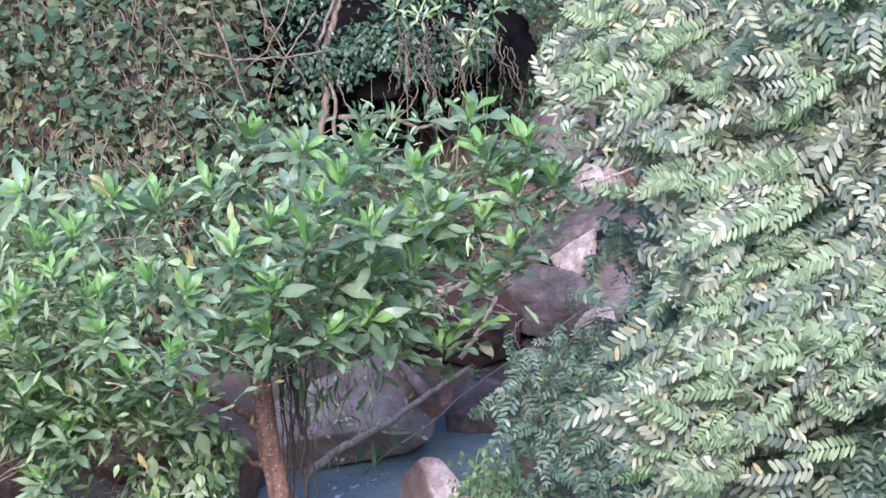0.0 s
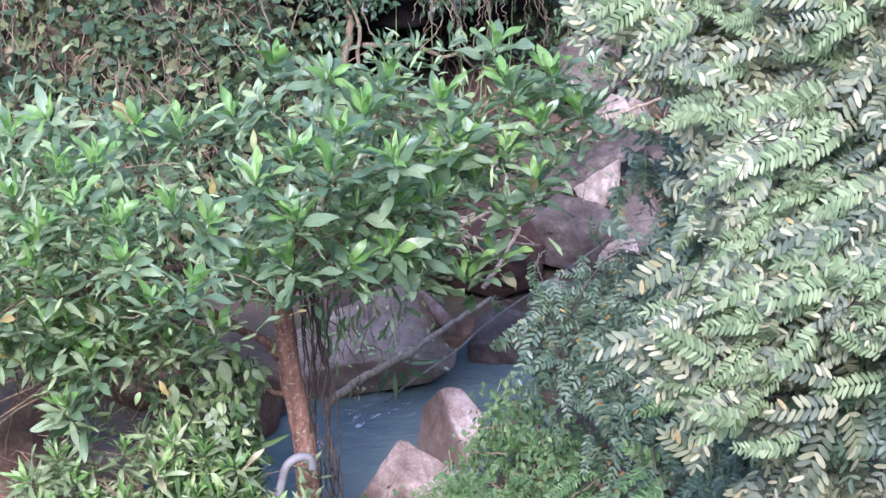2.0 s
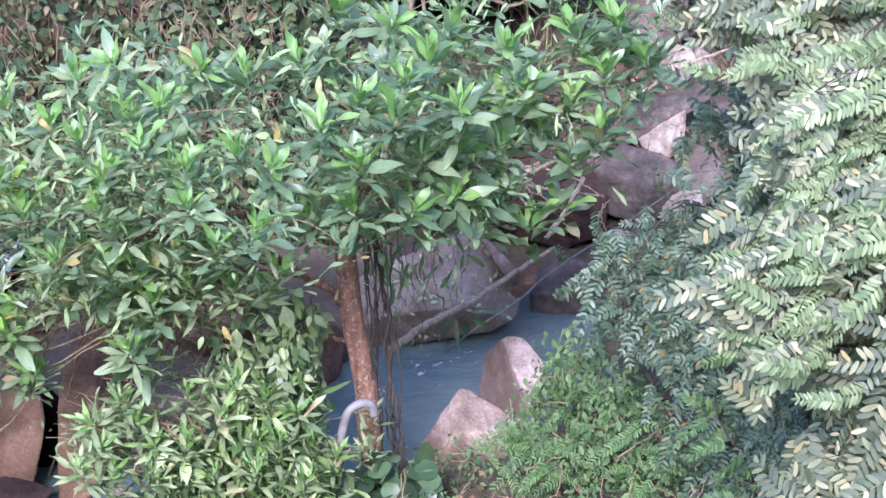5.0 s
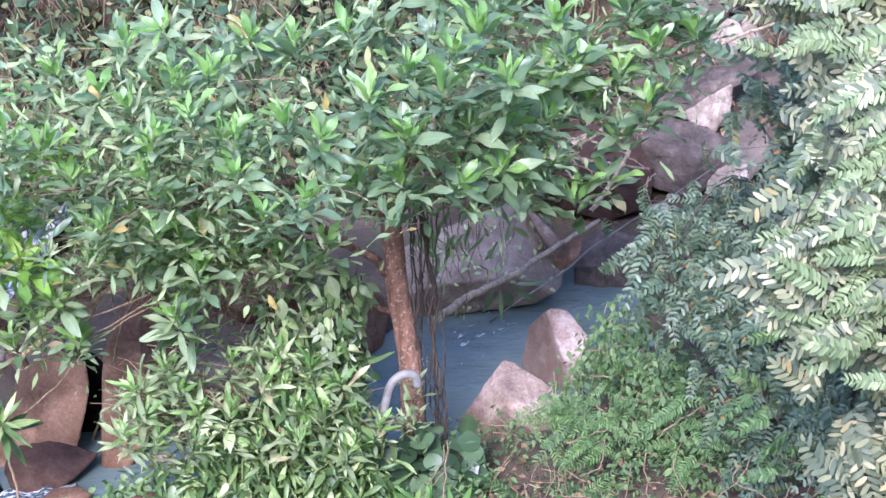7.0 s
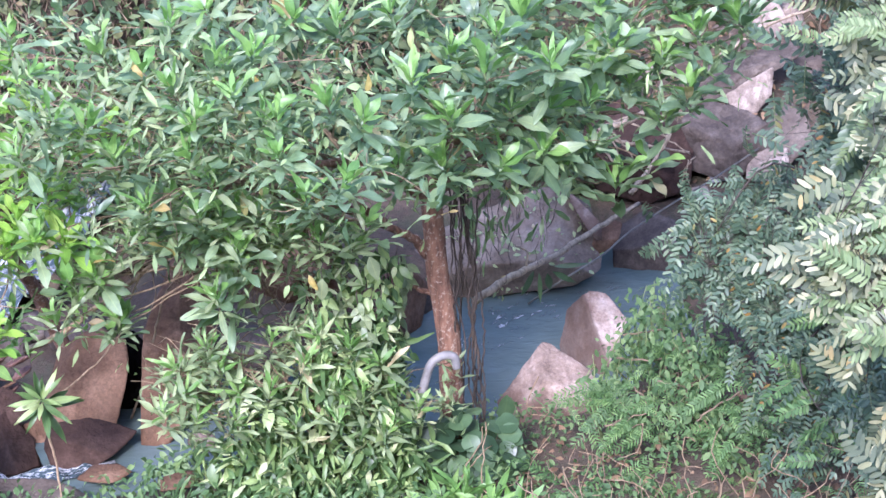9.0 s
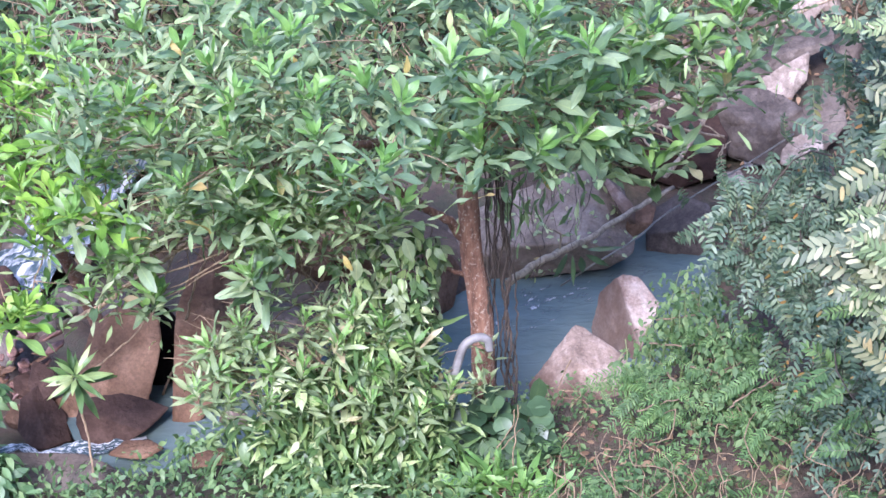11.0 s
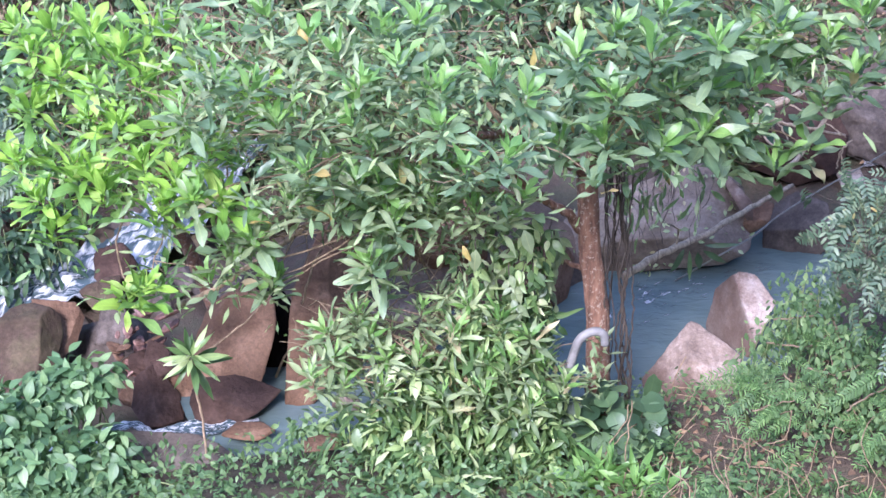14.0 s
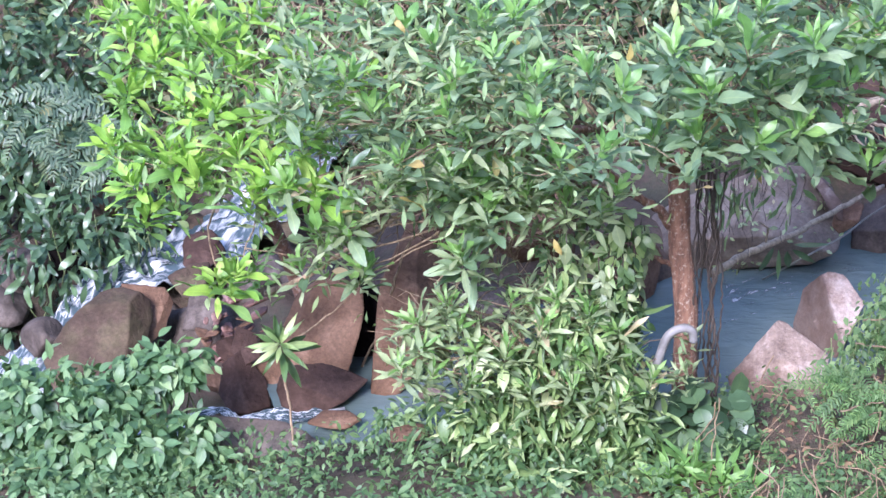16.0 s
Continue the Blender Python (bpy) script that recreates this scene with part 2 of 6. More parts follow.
# second tone: darker brown on the face turned towards -x
M_PINK = rock_material("pink_rock", (0.100, 0.053, 0.033), (0.310, 0.235, 0.192), (0.500, 0.425, 0.365), 6.5, second_tone=(-0.072, (0.08, 0.052, 0.038), (0.84, 0.48, -0.27), 0.02, 0.010))
# second tone: darker brown towards the bottom
M_TAN = rock_material("tan_rock", (0.115, 0.082, 0.064), (0.245, 0.186, 0.152), (0.43, 0.360, 0.310), 6.0, second_tone=(0.09, (0.085, 0.050, 0.034), (0, 0, 1), 0.20, 0.07))
M_PALEROCK = rock_material("pale_rock", (0.100, 0.078, 0.060), (0.225, 0.179, 0.144), (0.420, 0.359, 0.301), 7.0)
M_DARKROCK = rock_material("dark_rock", (0.034, 0.027, 0.022), (0.076, 0.061, 0.051), (0.150, 0.124, 0.104), 5.0)
M_BLUESTONE = rock_material("bluish_stone", (0.13, 0.13, 0.135), (0.19, 0.19, 0.20), (0.27, 0.27, 0.28), 4.0)
M_PIPE = plain_material("weathered_pipe", (0.17, 0.165, 0.16), 0.6, 0.25)
M_HOSE = plain_material("hose_plastic", (0.153, 0.142, 0.112), 0.7, 0.2)


def soil_material():
    m, t, b, out = nodes_of("soil")
    a = ramp(t, noise_of(t, 1.3, 6.0, 0.6), [(0.35, (0.042, 0.030, 0.020)), (0.5, (0.085, 0.058, 0.039)), (0.68, (0.150, 0.105, 0.072))])
    c = ramp(t, noise_of(t, 35.0, 6.0, 0.7), [(0.3, (0.6, 0.6, 0.6)), (0.7, (1.3, 1.28, 1.25))])
    g = ramp(t, noise_of(t, 2.7, 5.0, 0.7), [(0.48, (0, 0, 0)), (0.6, (1, 1, 1))])
    col = mix(t, maths(t, "MULTIPLY", g, 0.5), mix(t, 1.0, a, c, "MULTIPLY"), (0.05, 0.06, 0.025))
    t.links.new(col, b.inputs["Base Color"])
    b.inputs["Roughness"].default_value = 0.95
    bump = add(t, "ShaderNodeBump", Strength=0.8, Distance=0.03)
    t.links.new(noise_of(t, 30.0, 8.0, 0.7), bump.inputs["Height"])
    t.links.new(bump.outputs[0], b.inputs["Normal"])
    return m


def water_material():
    """Milky blue-green mountain water: a murky body under a rippled glossy face."""
    m, t, b, out = nodes_of("murky_water")
    col = ramp(t, noise_of(t, 1.6, 3.0), [(0.35, (0.084, 0.118, 0.112)), (0.7, (0.122, 0.158, 0.148))])
    t.links.new(col, b.inputs["Base Color"])
    b.inputs["Roughness"].default_value = 0.12
    b.inputs["IOR"].default_value = 1.33
    tc = t.nodes.new("ShaderNodeTexCoord")
    mp = t.nodes.new("ShaderNodeMapping")
    mp.inputs["Scale"].default_value, mp.inputs["Rotation"].default_value = (5, 11, 1), (0, 0, radians(35))
    t.links.new(tc.outputs["Object"], mp.inputs[0])
    n = add(t, "ShaderNodeTexNoise", Scale=1.0, Detail=4.0, Roughness=0.55, Distortion=0.6)
    t.links.new(mp.outputs[0], n.inputs["Vector"])
    bump = add(t, "ShaderNodeBump", Strength=0.35, Distance=0.03)
    t.links.new(n.outputs[0], bump.inputs["Height"])
    t.links.new(bump.outputs[0], b.inputs["Normal"])
    return m


def foam_material(name, lo, hi, scale=(9, 20, 1), clear=False):
    """Broken white streaks drawn out along the run of the water, thick in some places and torn in others."""
    m, t, b, out = nodes_of(name)
    uv = t.nodes.new("ShaderNodeUVMap")
    mp = t.nodes.new("ShaderNodeMapping")
    mp.inputs["Scale"].default_value = scale
    t.links.new(uv.outputs[0], mp.inputs[0])
    n = add(t, "ShaderNodeTexNoise", Scale=1.0, Detail=6.0, Roughness=0.6, Distortion=0.9)
    t.links.new(mp.outputs[0], n.inputs["Vector"])
    torn = maths(t, "ADD", n.outputs[0], maths(t, "MULTIPLY", maths(t, "SUBTRACT", noise_of(t, 4.5, 3.0), 0.5), 0.55))
    f = ramp(t, torn, [(lo, (0, 0, 0)), (hi, (1, 1, 1))])
    t.links.new(mix(t, f, (0.045, 0.066, 0.072), (0.64, 0.63, 0.62)), b.inputs["Base Color"])
    t.links.new(maths(t, "ADD", maths(t, "MULTIPLY", f, 0.6), 0.15), b.inputs["Roughness"])
    b.inputs["Specular IOR Level"].default_value = 0.25
    bump = add(t, "ShaderNodeBump", Strength=0.5, Distance=0.012)
    t.links.new(torn, bump.inputs["Height"])
    t.links.new(bump.outputs[0], b.inputs["Normal"])
    if clear:
        sh, tr = t.nodes.new("ShaderNodeMixShader"), t.nodes.new("ShaderNodeBsdfTransparent")
        t.links.new(maths(t, "MULTIPLY", f, 0.8), sh.inputs[0])
        t.links.new(tr.outputs[0], sh.inputs[1])
        t.links.new(b.outputs[0], sh.inputs[2])
        t.links.new(sh.outputs[0], out.inputs[0])
    return m


M_SPILL = foam_material("spilling_water", 0.46, 0.68, (5, 9, 1))
M_SOIL, M_WATER, M_FOAM, M_RIPPLE = soil_material(), water_material(), foam_material("white_water", 0.47, 0.76, (3.0, 11, 1)), foam_material("ripple_water", 0.57, 0.75, (4, 11, 1), True)


# ---- building helpers ----
def part(name, data, material, parent=None, label=""):
    """Links a bmesh or mesh as one object, under a thing where one is given."""
    if isinstance(data, bmesh.types.BMesh):
        me = bpy.data.meshes.new(name)
        data.to_mesh(me)
        data.free()
    else:
        me = data
    if material and not me.materials:
        me.materials.append(material)
    ob = new(name, me)
    ob.parent = parent
    if parent:
        ob.location = -base_of(parent)
    return tagged(ob, label)


def base_of(ob):
    """Where a thing or a part of it stands; things are never turned, so places simply add up."""
    p = ob.location.copy()
    while ob.parent:
        ob = ob.parent
        p += ob.location
    return p


def thing(name, at, label, category, group="", kind=""):
    ob = new(name)
    ob.location = at
    ob.empty_display_size = 0.1
    return tagged(ob, label, category, group, kind)


def mesh_of(name, verts, faces, uvs=None, smooth=True):
    me = bpy.data.meshes.new(name)
    me.from_pydata([tuple(v) for v in verts], [], faces)
    if uvs is not None:
        layer = me.uv_layers.new(name="UVMap")
        idx = np.empty(len(me.loops), dtype=np.int32)
        me.loops.foreach_get("vertex_index", idx)
        layer.data.foreach_set("uv", np.asarray(uvs, dtype=np.float32)[idx].ravel())
    me.polygons.foreach_set("use_smooth", [smooth] * len(me.polygons))
    return me


def blade(length, width, widest=0.5, point=1.0, droop=0.25, fold=0.3, twist=0.0, rows=6, wave=0.0, phase=0.0):
    """A leaf along +x, its face up: verts, faces, uvs. widest: where it is broadest; fold: the V of its halves."""
    v, f, uv = [], [], []
    for i in range(rows + 1):
        s = i / rows
        w = (s / widest) ** 0.8 if s < widest else max(0.0, (1 - s) / (1 - widest)) ** point
        w = 0.5 * width * max(0.04, math.sin(w * math.pi / 2))
        z = -droop * length * s * s
        x = length * s * (1 - 0.25 * droop * s)
        a = twist * s
        for k in (-1, 0, 1):
            bend = 0.03 * wave * length * math.sin(3.0 * s + phase)
            yy, zz = bend + k * w * math.cos(a), abs(k) * w * fold + k * w * math.sin(a) + abs(k) * wave * width * math.sin(7.5 * s + phase + 2.1 * k)
            v.append((x, yy, z + zz))
            uv.append((s, 0.5 + 0.5 * k))
    for i in range(rows):
        for k in (0, 1):
            p = 3 * i + k
            f.append((p, p + 3, p + 4, p + 1))
    return np.array(v), f, np.array(uv)


def joined(pieces):
    vs, fs, us, n = [], [], [], 0
    for v, f, u in pieces:
        vs.append(v)
        us.append(u)
        fs += [tuple(i + n for i in q) for q in f]
        n += len(v)
    return np.concatenate(vs), fs, np.concatenate(us)


def moved(piece, m):
    v, f, u = piece
    a = np.array(m)
    return v @ a[:3, :3].T + a[:3, 3], f, u


def tube_piece(points, radii, sides=6):
    """A tapered bent rod through points: verts, faces, uvs."""
    pts = [Vector(p) for p in points]
    v, f, uv = [], [], []
    for i, p in enumerate(pts):
        d = (pts[min(i + 1, len(pts) - 1)] - pts[max(i - 1, 0)]).normalized()
        side = d.cross(Vector((0.31, 0.93, 0.2))).normalized()
        up = side.cross(d)
        for k in range(sides):
            a = 2 * math.pi * k / sides
            v.append(p + (side * math.cos(a) + up * math.sin(a)) * radii[i])
            uv.append((i / len(pts), k / sides))
    for i in range(len(pts) - 1):
        for k in range(sides):
            n = (k + 1) % sides
            f.append((i * sides + k, i * sides + n, (i + 1) * sides + n, (i + 1) * sides + k))
    f.append(tuple(range(sides - 1, -1, -1)))
    e = (len(pts) - 1) * sides
    f.append(tuple(range(e, e + sides)))
    return np.array([tuple(p) for p in v]), f, np.array(uv)


def smooth_line(points, n=5, wobble=0.0, rng=None):
    """A Catmull-Rom line through points with n steps a span, shaken a little."""
    p = [Vector(q) for q in points]
    p = [p[0] * 2 - p[1]] + p + [p[-1] * 2 - p[-2]]
    out = []
    for i in range(1, len(p) - 2):
        for k in range(n):
            s = k / n
            a, b, c, d = p[i - 1], p[i], p[i + 1], p[i + 2]
            q = 0.5 * ((2 * b) + (c - a) * s + (2 * a - 5 * b + 4 * c - d) * s * s + (3 * b - a - 3 * c + d) * s ** 3)
            if wobble and (i > 1 or k):
                q = q + Vector((rng.uniform(-1, 1), rng.uniform(-1, 1), rng.uniform(-1, 1))) * wobble
            out.append(q)
    out.append(p[-2])
    return out


def rod(name, points, r0, r1, material, parent=None, label="", n=5, wobble=0.0, seed=0, sides=7):
    line = smooth_line(points, n, wobble, random.Random(seed))
    m = len(line) - 1
    return part(name, mesh_of(name, *tube_piece(line, [r0 + (r1 - r0) * i / m for i in range(m + 1)], sides)), material, parent, label)


def cloud(name, templates, mats, material, parent=None, label=""):
    """Many copies of the templates, joined into one mesh of kind stuff."""
    if not mats:
        return None
    by = {}
    for i, m in enumerate(mats):
        by.setdefault(i % len(templates), []).append(np.array(m))
    V, U, F, n = [], [], [], 0
    for k, ms in by.items():
        v, f, u = templates[k]
        a = np.stack(ms)
        w = np.einsum("nij,vj->nvi", a[:, :3, :3], v) + a[:, None, :3, 3]
        V.append(w.reshape(-1, 3))
        U.append(np.tile(u, (len(ms), 1)))
        quads = np.array(f)
        F.append((quads[None] + (np.arange(len(ms)) * len(v))[:, None, None] + n).reshape(-1, quads.shape[1]))
        n += len(ms) * len(v)
    me = bpy.data.meshes.new(name)
    V, U, F = np.concatenate(V), np.concatenate(U), np.concatenate(F)
    me.vertices.add(len(V))
    me.vertices.foreach_set("co", V.astype(np.float32).ravel())
    me.loops.add(F.size)
    me.loops.foreach_set("vertex_index", F.astype(np.int32).ravel())
    me.polygons.add(len(F))
    me.polygons.foreach_set("loop_start", np.arange(0, F.size, 4, dtype=np.int32))
    me.polygons.foreach_set("use_smooth", np.ones(len(F), dtype=bool))
    layer = me.uv_layers.new(name="UVMap")
    layer.data.foreach_set("uv", U[F.ravel()].astype(np.float32).ravel())
    me.update(calc_edges=True)
    me.validate()
    ob = part(name, me, material, parent, label)
    ob["kind"] = "stuff"
    return ob


def aim(at, way, face=(0, 0, 1), size=1.0):
    """A pose whose +x looks along way and whose +z leans to face."""
    x = Vector(way).normalized()
    z = Vector(face) - x * Vector(face).dot(x)
    if z.length < 1e-4:
        z = Vector((0.3, 0.8, 0.2)).cross(x)
    z.normalize()
    y = z.cross(x)
    m = Matrix((x, y, z)).transposed().to_4x4()
    return Matrix.Translation(at) @ m @ Matrix.Scale(size, 4)


# ---- the lie of the land ----
STREAM = [(5.2, 9.0, 0.75, 1.0), (4.5, 5.5, 0.45, 0.9), (3.7, 2.7, 0.2, 0.8), (2.5, 1.0, -0.28, 0.75), (1.9, 0.25, -0.35, 0.75),
          (0.7, -0.15, -0.35, 0.7), (-0.35, -0.55, -0.33, 0.5), (-1.2, -0.75, -0.3, 0.42), (-2.4, -0.9, -0.7, 0.5), (-5.0, -1.4, -1.6, 0.8), (-12.0, -3.0, -3.0, 2.0)]
CHUTE = [(-0.2, 3.6, 0.45, 0.6), (-1.1, 2.2, -0.08, 0.55), (-1.8, 1.45, -0.35, 0.5), (-2.5, 0.75, -0.6, 0.5), (-4.0, -0.2, -1.3, 0.7), (-12.0, -3.0, -3.0, 2.0)]


def near_line(line, X, Y):
    best, bz, bw = np.full(X.shape, 1e9), np.zeros(X.shape), np.ones(X.shape)
    for (x0, y0, z0, w0), (x1, y1, z1, w1) in zip(line, line[1:]):
        dx, dy = x1 - x0, y1 - y0
        s = np.clip(((X - x0) * dx + (Y - y0) * dy) / (dx * dx + dy * dy), 0, 1)
        d = np.hypot(X - x0 - s * dx, Y - y0 - s * dy)
        k = d < best
        best, bz, bw = np.where(k, d, best), np.where(k, z0 + s * (z1 - z0), bz), np.where(k, w0 + s * (w1 - w0), bw)
    return best, bz, bw


def wave(X, Y):
    return 0.5 * np.sin(1.7 * X + 0.6 * Y + 1) * np.cos(1.3 * Y - 0.5 * X) + 0.3 * np.sin(4.1 * X - 2.3 * Y) + 0.2 * np.cos(6.3 * Y + 3.1 * X)


def land(X, Y):
    X, Y = np.asarray(X, dtype=float), np.asarray(Y, dtype=float)
    edge = 1.15 - 0.18 * np.clip(X - 0.8, 0, 1.5) + 0.5 * np.clip(-0.1 - X, 0, 1.1)
    near = 0.14 + 0.24 * np.maximum(0, -(Y + edge)) + 0.30 * np.maximum(0, -(Y + 3.2)) + 0.25 * np.clip(X - 2.0, 0, 6) * (Y < 1.2)
    near = np.minimum(near, 4.75)
    start = 2.9 + 1.35 * np.clip(X - 1.0, 0, 2.4) - 0.35 * np.clip(X - 3.4, 0, 3) * 2
    far = 0.25 + 1.0 * np.maximum(0, Y - start)
    far = np.where(far > 14, 14 + 0.25 * (far - 14), far)
    mid = np.clip((Y - 0.2) / 1.6, 0, 1)
    h = near * (1 - mid) + far * mid + 0.06 * wave(X, Y) * np.clip(np.hypot(X, Y) / 1.5, 0.4, 3)
    pit = np.clip((1.0 - np.abs(X - 2.85)) / 0.25, 0, 1) * np.clip((Y - 5.2) / 0.3, 0, 1) * np.clip((8.2 - Y) / 0.3, 0, 1)
    h = h * (1 - pit) + np.minimum(h, 0.45) * pit
    side = np.maximum(0, X - 5.2) * 0.7
    h = h + np.where(Y > -3, np.minimum(side, 9), 0) * np.clip((Y + 3) / 3, 0, 1)
    h = h - 0.42 * np.clip(-X / 0.6, 0, 1) * np.clip((Y + 1.15) / 0.3, 0, 1) * np.clip((2.6 - Y) / 0.6, 0, 1)
    for line in (STREAM, CHUTE):
        d, z, w = near_line(line, X, Y)
        k = np.clip((d - w * 0.55) / (w * 0.9), 0, 1)
        k = k * k * (3 - 2 * k)
        h = np.where(d < 1.5 * w, np.minimum(h, z * (1 - k) + h * k), h)
    return h


def height(x, y):
    return float(land(np.array([x]), np.array([y]))[0])


def slope(x, y):
    e = 0.06
    return Vector((-(height(x + e, y) - height(x - e, y)) / (2 * e), -(height(x, y + e) - height(x, y - e)) / (2 * e), 1)).normalized()


def steps(lo, hi, fine, far):
    a = list(np.arange(lo, hi + fine / 2, fine))
    s, g, x = fine, [], hi
    while x < far:
        s *= 1.35
        x += s
        g.append(x)
    s, l, x = fine, [], lo
    while x > -far:
        s *= 1.35
        x -= s
        l.append(x)
    return np.array(l[::-1] + a + g)


def build_ground():
    xs, ys = steps(-4.5, 7.5, 0.07, 900), steps(-5.5, 9.0, 0.07, 900)
    X, Y = np.meshgrid(xs, ys)
    H = land(X, Y)
    v = np.stack([X.ravel(), Y.ravel(), H.ravel()], 1)
    nx, ny = len(xs), len(ys)
    i = (np.arange(ny - 1)[:, None] * nx + np.arange(nx - 1)[None]).ravel()
    F = np.stack([i, i + 1, i + nx + 1, i + nx], 1)
    me = bpy.data.meshes.new("ground")
    me.vertices.add(len(v))
    me.vertices.foreach_set("co", v.astype(np.float32).ravel())
    me.loops.add(F.size)
    me.loops.foreach_set("vertex_index", F.astype(np.int32).ravel())
    me.polygons.add(len(F))
    me.polygons.foreach_set("loop_start", np.arange(0, F.size, 4, dtype=np.int32))
    me.polygons.foreach_set("use_smooth", np.ones(len(F), dtype=bool))
    me.update(calc_edges=True)
    tagged(part("ground", me, M_SOIL), "brown earth banks with damp dark patches", "ground", kind="structure")


build_ground()


def ribbon(name, line, material, label, lift=0.0, rough_z=0.015, cross=16):
    """A sheet of running water along a line of (x, y, z, half width)."""
    ln = smooth_line([(a, b, c) for a, b, c, d in line], 12)
    ws = smooth_line([(d, 0, 0) for a, b, c, d in line], 12)
    v, f, uv = [], [], []
    for i, p in enumerate(ln):
        d = ln[min(i + 1, len(ln) - 1)] - ln[max(i - 1, 0)]
        s = Vector((-d.y, d.x, 0)).normalized()
        for k in range(cross + 1):
            q = p + s * ws[i].x * (2 * k / cross - 1)
            uv.append((i * 0.1, k / cross))
            v.append((q.x, q.y, q.z + lift + rough_z * noise.noise(q * 9) * 2 + rough_z * noise.noise(q * 25)))
    n = cross + 1
    for i in range(len(ln) - 1):
        for k in range(cross):
            f.append((i * n + k, i * n + k + 1, (i + 1) * n + k + 1, (i + 1) * n + k))
    return tagged(part(name, mesh_of(name, v, f, uv), material), label, "water", kind="structure")


ribbon("water_1", [(2.95, 1.65, 0.0, 0.35), (2.5, 1.25, 0.0, 0.7), (1.7, 0.3, 0.0, 1.35), (0.6, -0.2, 0.0, 1.2), (-0.4, -0.55, 0.0, 0.75), (-0.95, -0.7, -0.01, 0.55)], M_WATER, "milky blue-green pool of stream water between rocks", 0, 0.006, 30)
ribbon("water_2", [(-0.56, -0.69, 0.0, 0.03), (-0.74, -0.72, -0.002, 0.08), (-0.95, -0.76, -0.012, 0.09), (-1.17, -0.75, -0.03, 0.05), (-1.36, -0.65, -0.05, 0.06), (-2.0, -0.9, -0.35, 0.3)], M_SPILL, "white water spilling between flat stones", 0.014, 0.012)
ribbon("water_3", [(-0.75, 2.7, 0.34, 0.2), (-1.1, 2.2, 0.14, 0.26), (-1.5, 1.75, -0.05, 0.32), (-1.82, 1.35, -0.08, 0.26), (-2.15, 1.18, -0.08, 0.17), (-2.33, 0.96, -0.19, 0.17), (-2.48, 0.77, -0.34, 0.18), (-2.67, 0.47, -0.51, 0.3)], M_FOAM, "white water rushing down a rocky chute", 0.0, 0.035, 28)


# ---- rocks ----
def cut_ball(planes, detail, edge, seed, wear, ball=0.0):
    """A ball cut flat by planes (normal, distance from the middle), its edges a little rounded, chipped and pitted."""
    bm = bmesh.new()
    bmesh.ops.create_icosphere(bm, subdivisions=detail, radius=1.0)
    q = np.array([v.co for v in bm.verts])
    q /= np.linalg.norm(q, axis=1)[:, None]
    n = np.array([p[:3] for p in planes], dtype=float)
    n /= np.linalg.norm(n, axis=1)[:, None]
    out = np.maximum(q @ n.T, 0) / np.array([p[3] for p in planes])
    r = 1 / (np.sum(out ** edge, axis=1) + ball ** edge) ** (1 / edge)
    size, off = float(np.mean(r)), Vector((seed * 3.1, 0, 0))
    for v, way, d in zip(bm.verts, q, r):
        w = Vector(way * d / size)
        rough = 0.030 * noise.noise(w * 1.7 + off) + 0.020 * noise.noise(w * 4.5 + off) + 0.010 * noise.noise(w * 11 + off) + 0.006 * noise.noise(w * 26 + off)
        step = noise.noise(w * 2.6 - off)
        v.co = Vector(way) * (d + size * wear * (rough - 0.035 * max(0.0, step - 0.25)))
    for f in bm.faces:
        f.smooth = True
    return bm


def cut_rock(at, planes, material, label, seed, detail=6, edge=110, wear=1.0, group=""):
    """A boulder with faces of its own: planes (x, y, z of the normal, distance from the middle in metres)."""
    ob = part("rock", cut_ball(planes, detail, edge, seed, wear), material)
    ob.location = at
    return tagged(ob, label, "rock", group)


def rock(at, size, turn, material, label, seed, planes=9, detail=4, cuts=(), group="", wear=1.0):
    """A loose stone cut by chance planes. cuts: planes of its own (normal, how far out)."""
    rng = random.Random(seed)
    faces = [(*n, d) for n, d in cuts]
    for _ in range(planes):
        n = Vector((rng.gauss(0, 1), rng.gauss(0, 1), rng.gauss(0, 0.8))).normalized()
        faces.append((*n, rng.uniform(0.5, 0.8)))
    bm = cut_ball(faces, detail, 50, seed, wear, 1.0)
    bmesh.ops.transform(bm, verts=bm.verts, matrix=Matrix.Diagonal((size[0], size[1], size[2], 1)))
    ob = part("rock", bm, material)
    ob.matrix_world = pose(*at, *turn)
    return tagged(ob, label, "rock", group)


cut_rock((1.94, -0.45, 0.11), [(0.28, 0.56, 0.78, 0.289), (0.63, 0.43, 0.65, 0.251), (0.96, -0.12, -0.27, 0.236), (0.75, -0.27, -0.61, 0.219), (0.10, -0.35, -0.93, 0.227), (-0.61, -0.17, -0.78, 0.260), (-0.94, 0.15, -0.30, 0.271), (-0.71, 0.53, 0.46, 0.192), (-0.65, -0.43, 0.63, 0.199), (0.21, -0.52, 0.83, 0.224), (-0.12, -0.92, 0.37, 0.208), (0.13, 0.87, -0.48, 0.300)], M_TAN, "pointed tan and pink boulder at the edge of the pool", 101)
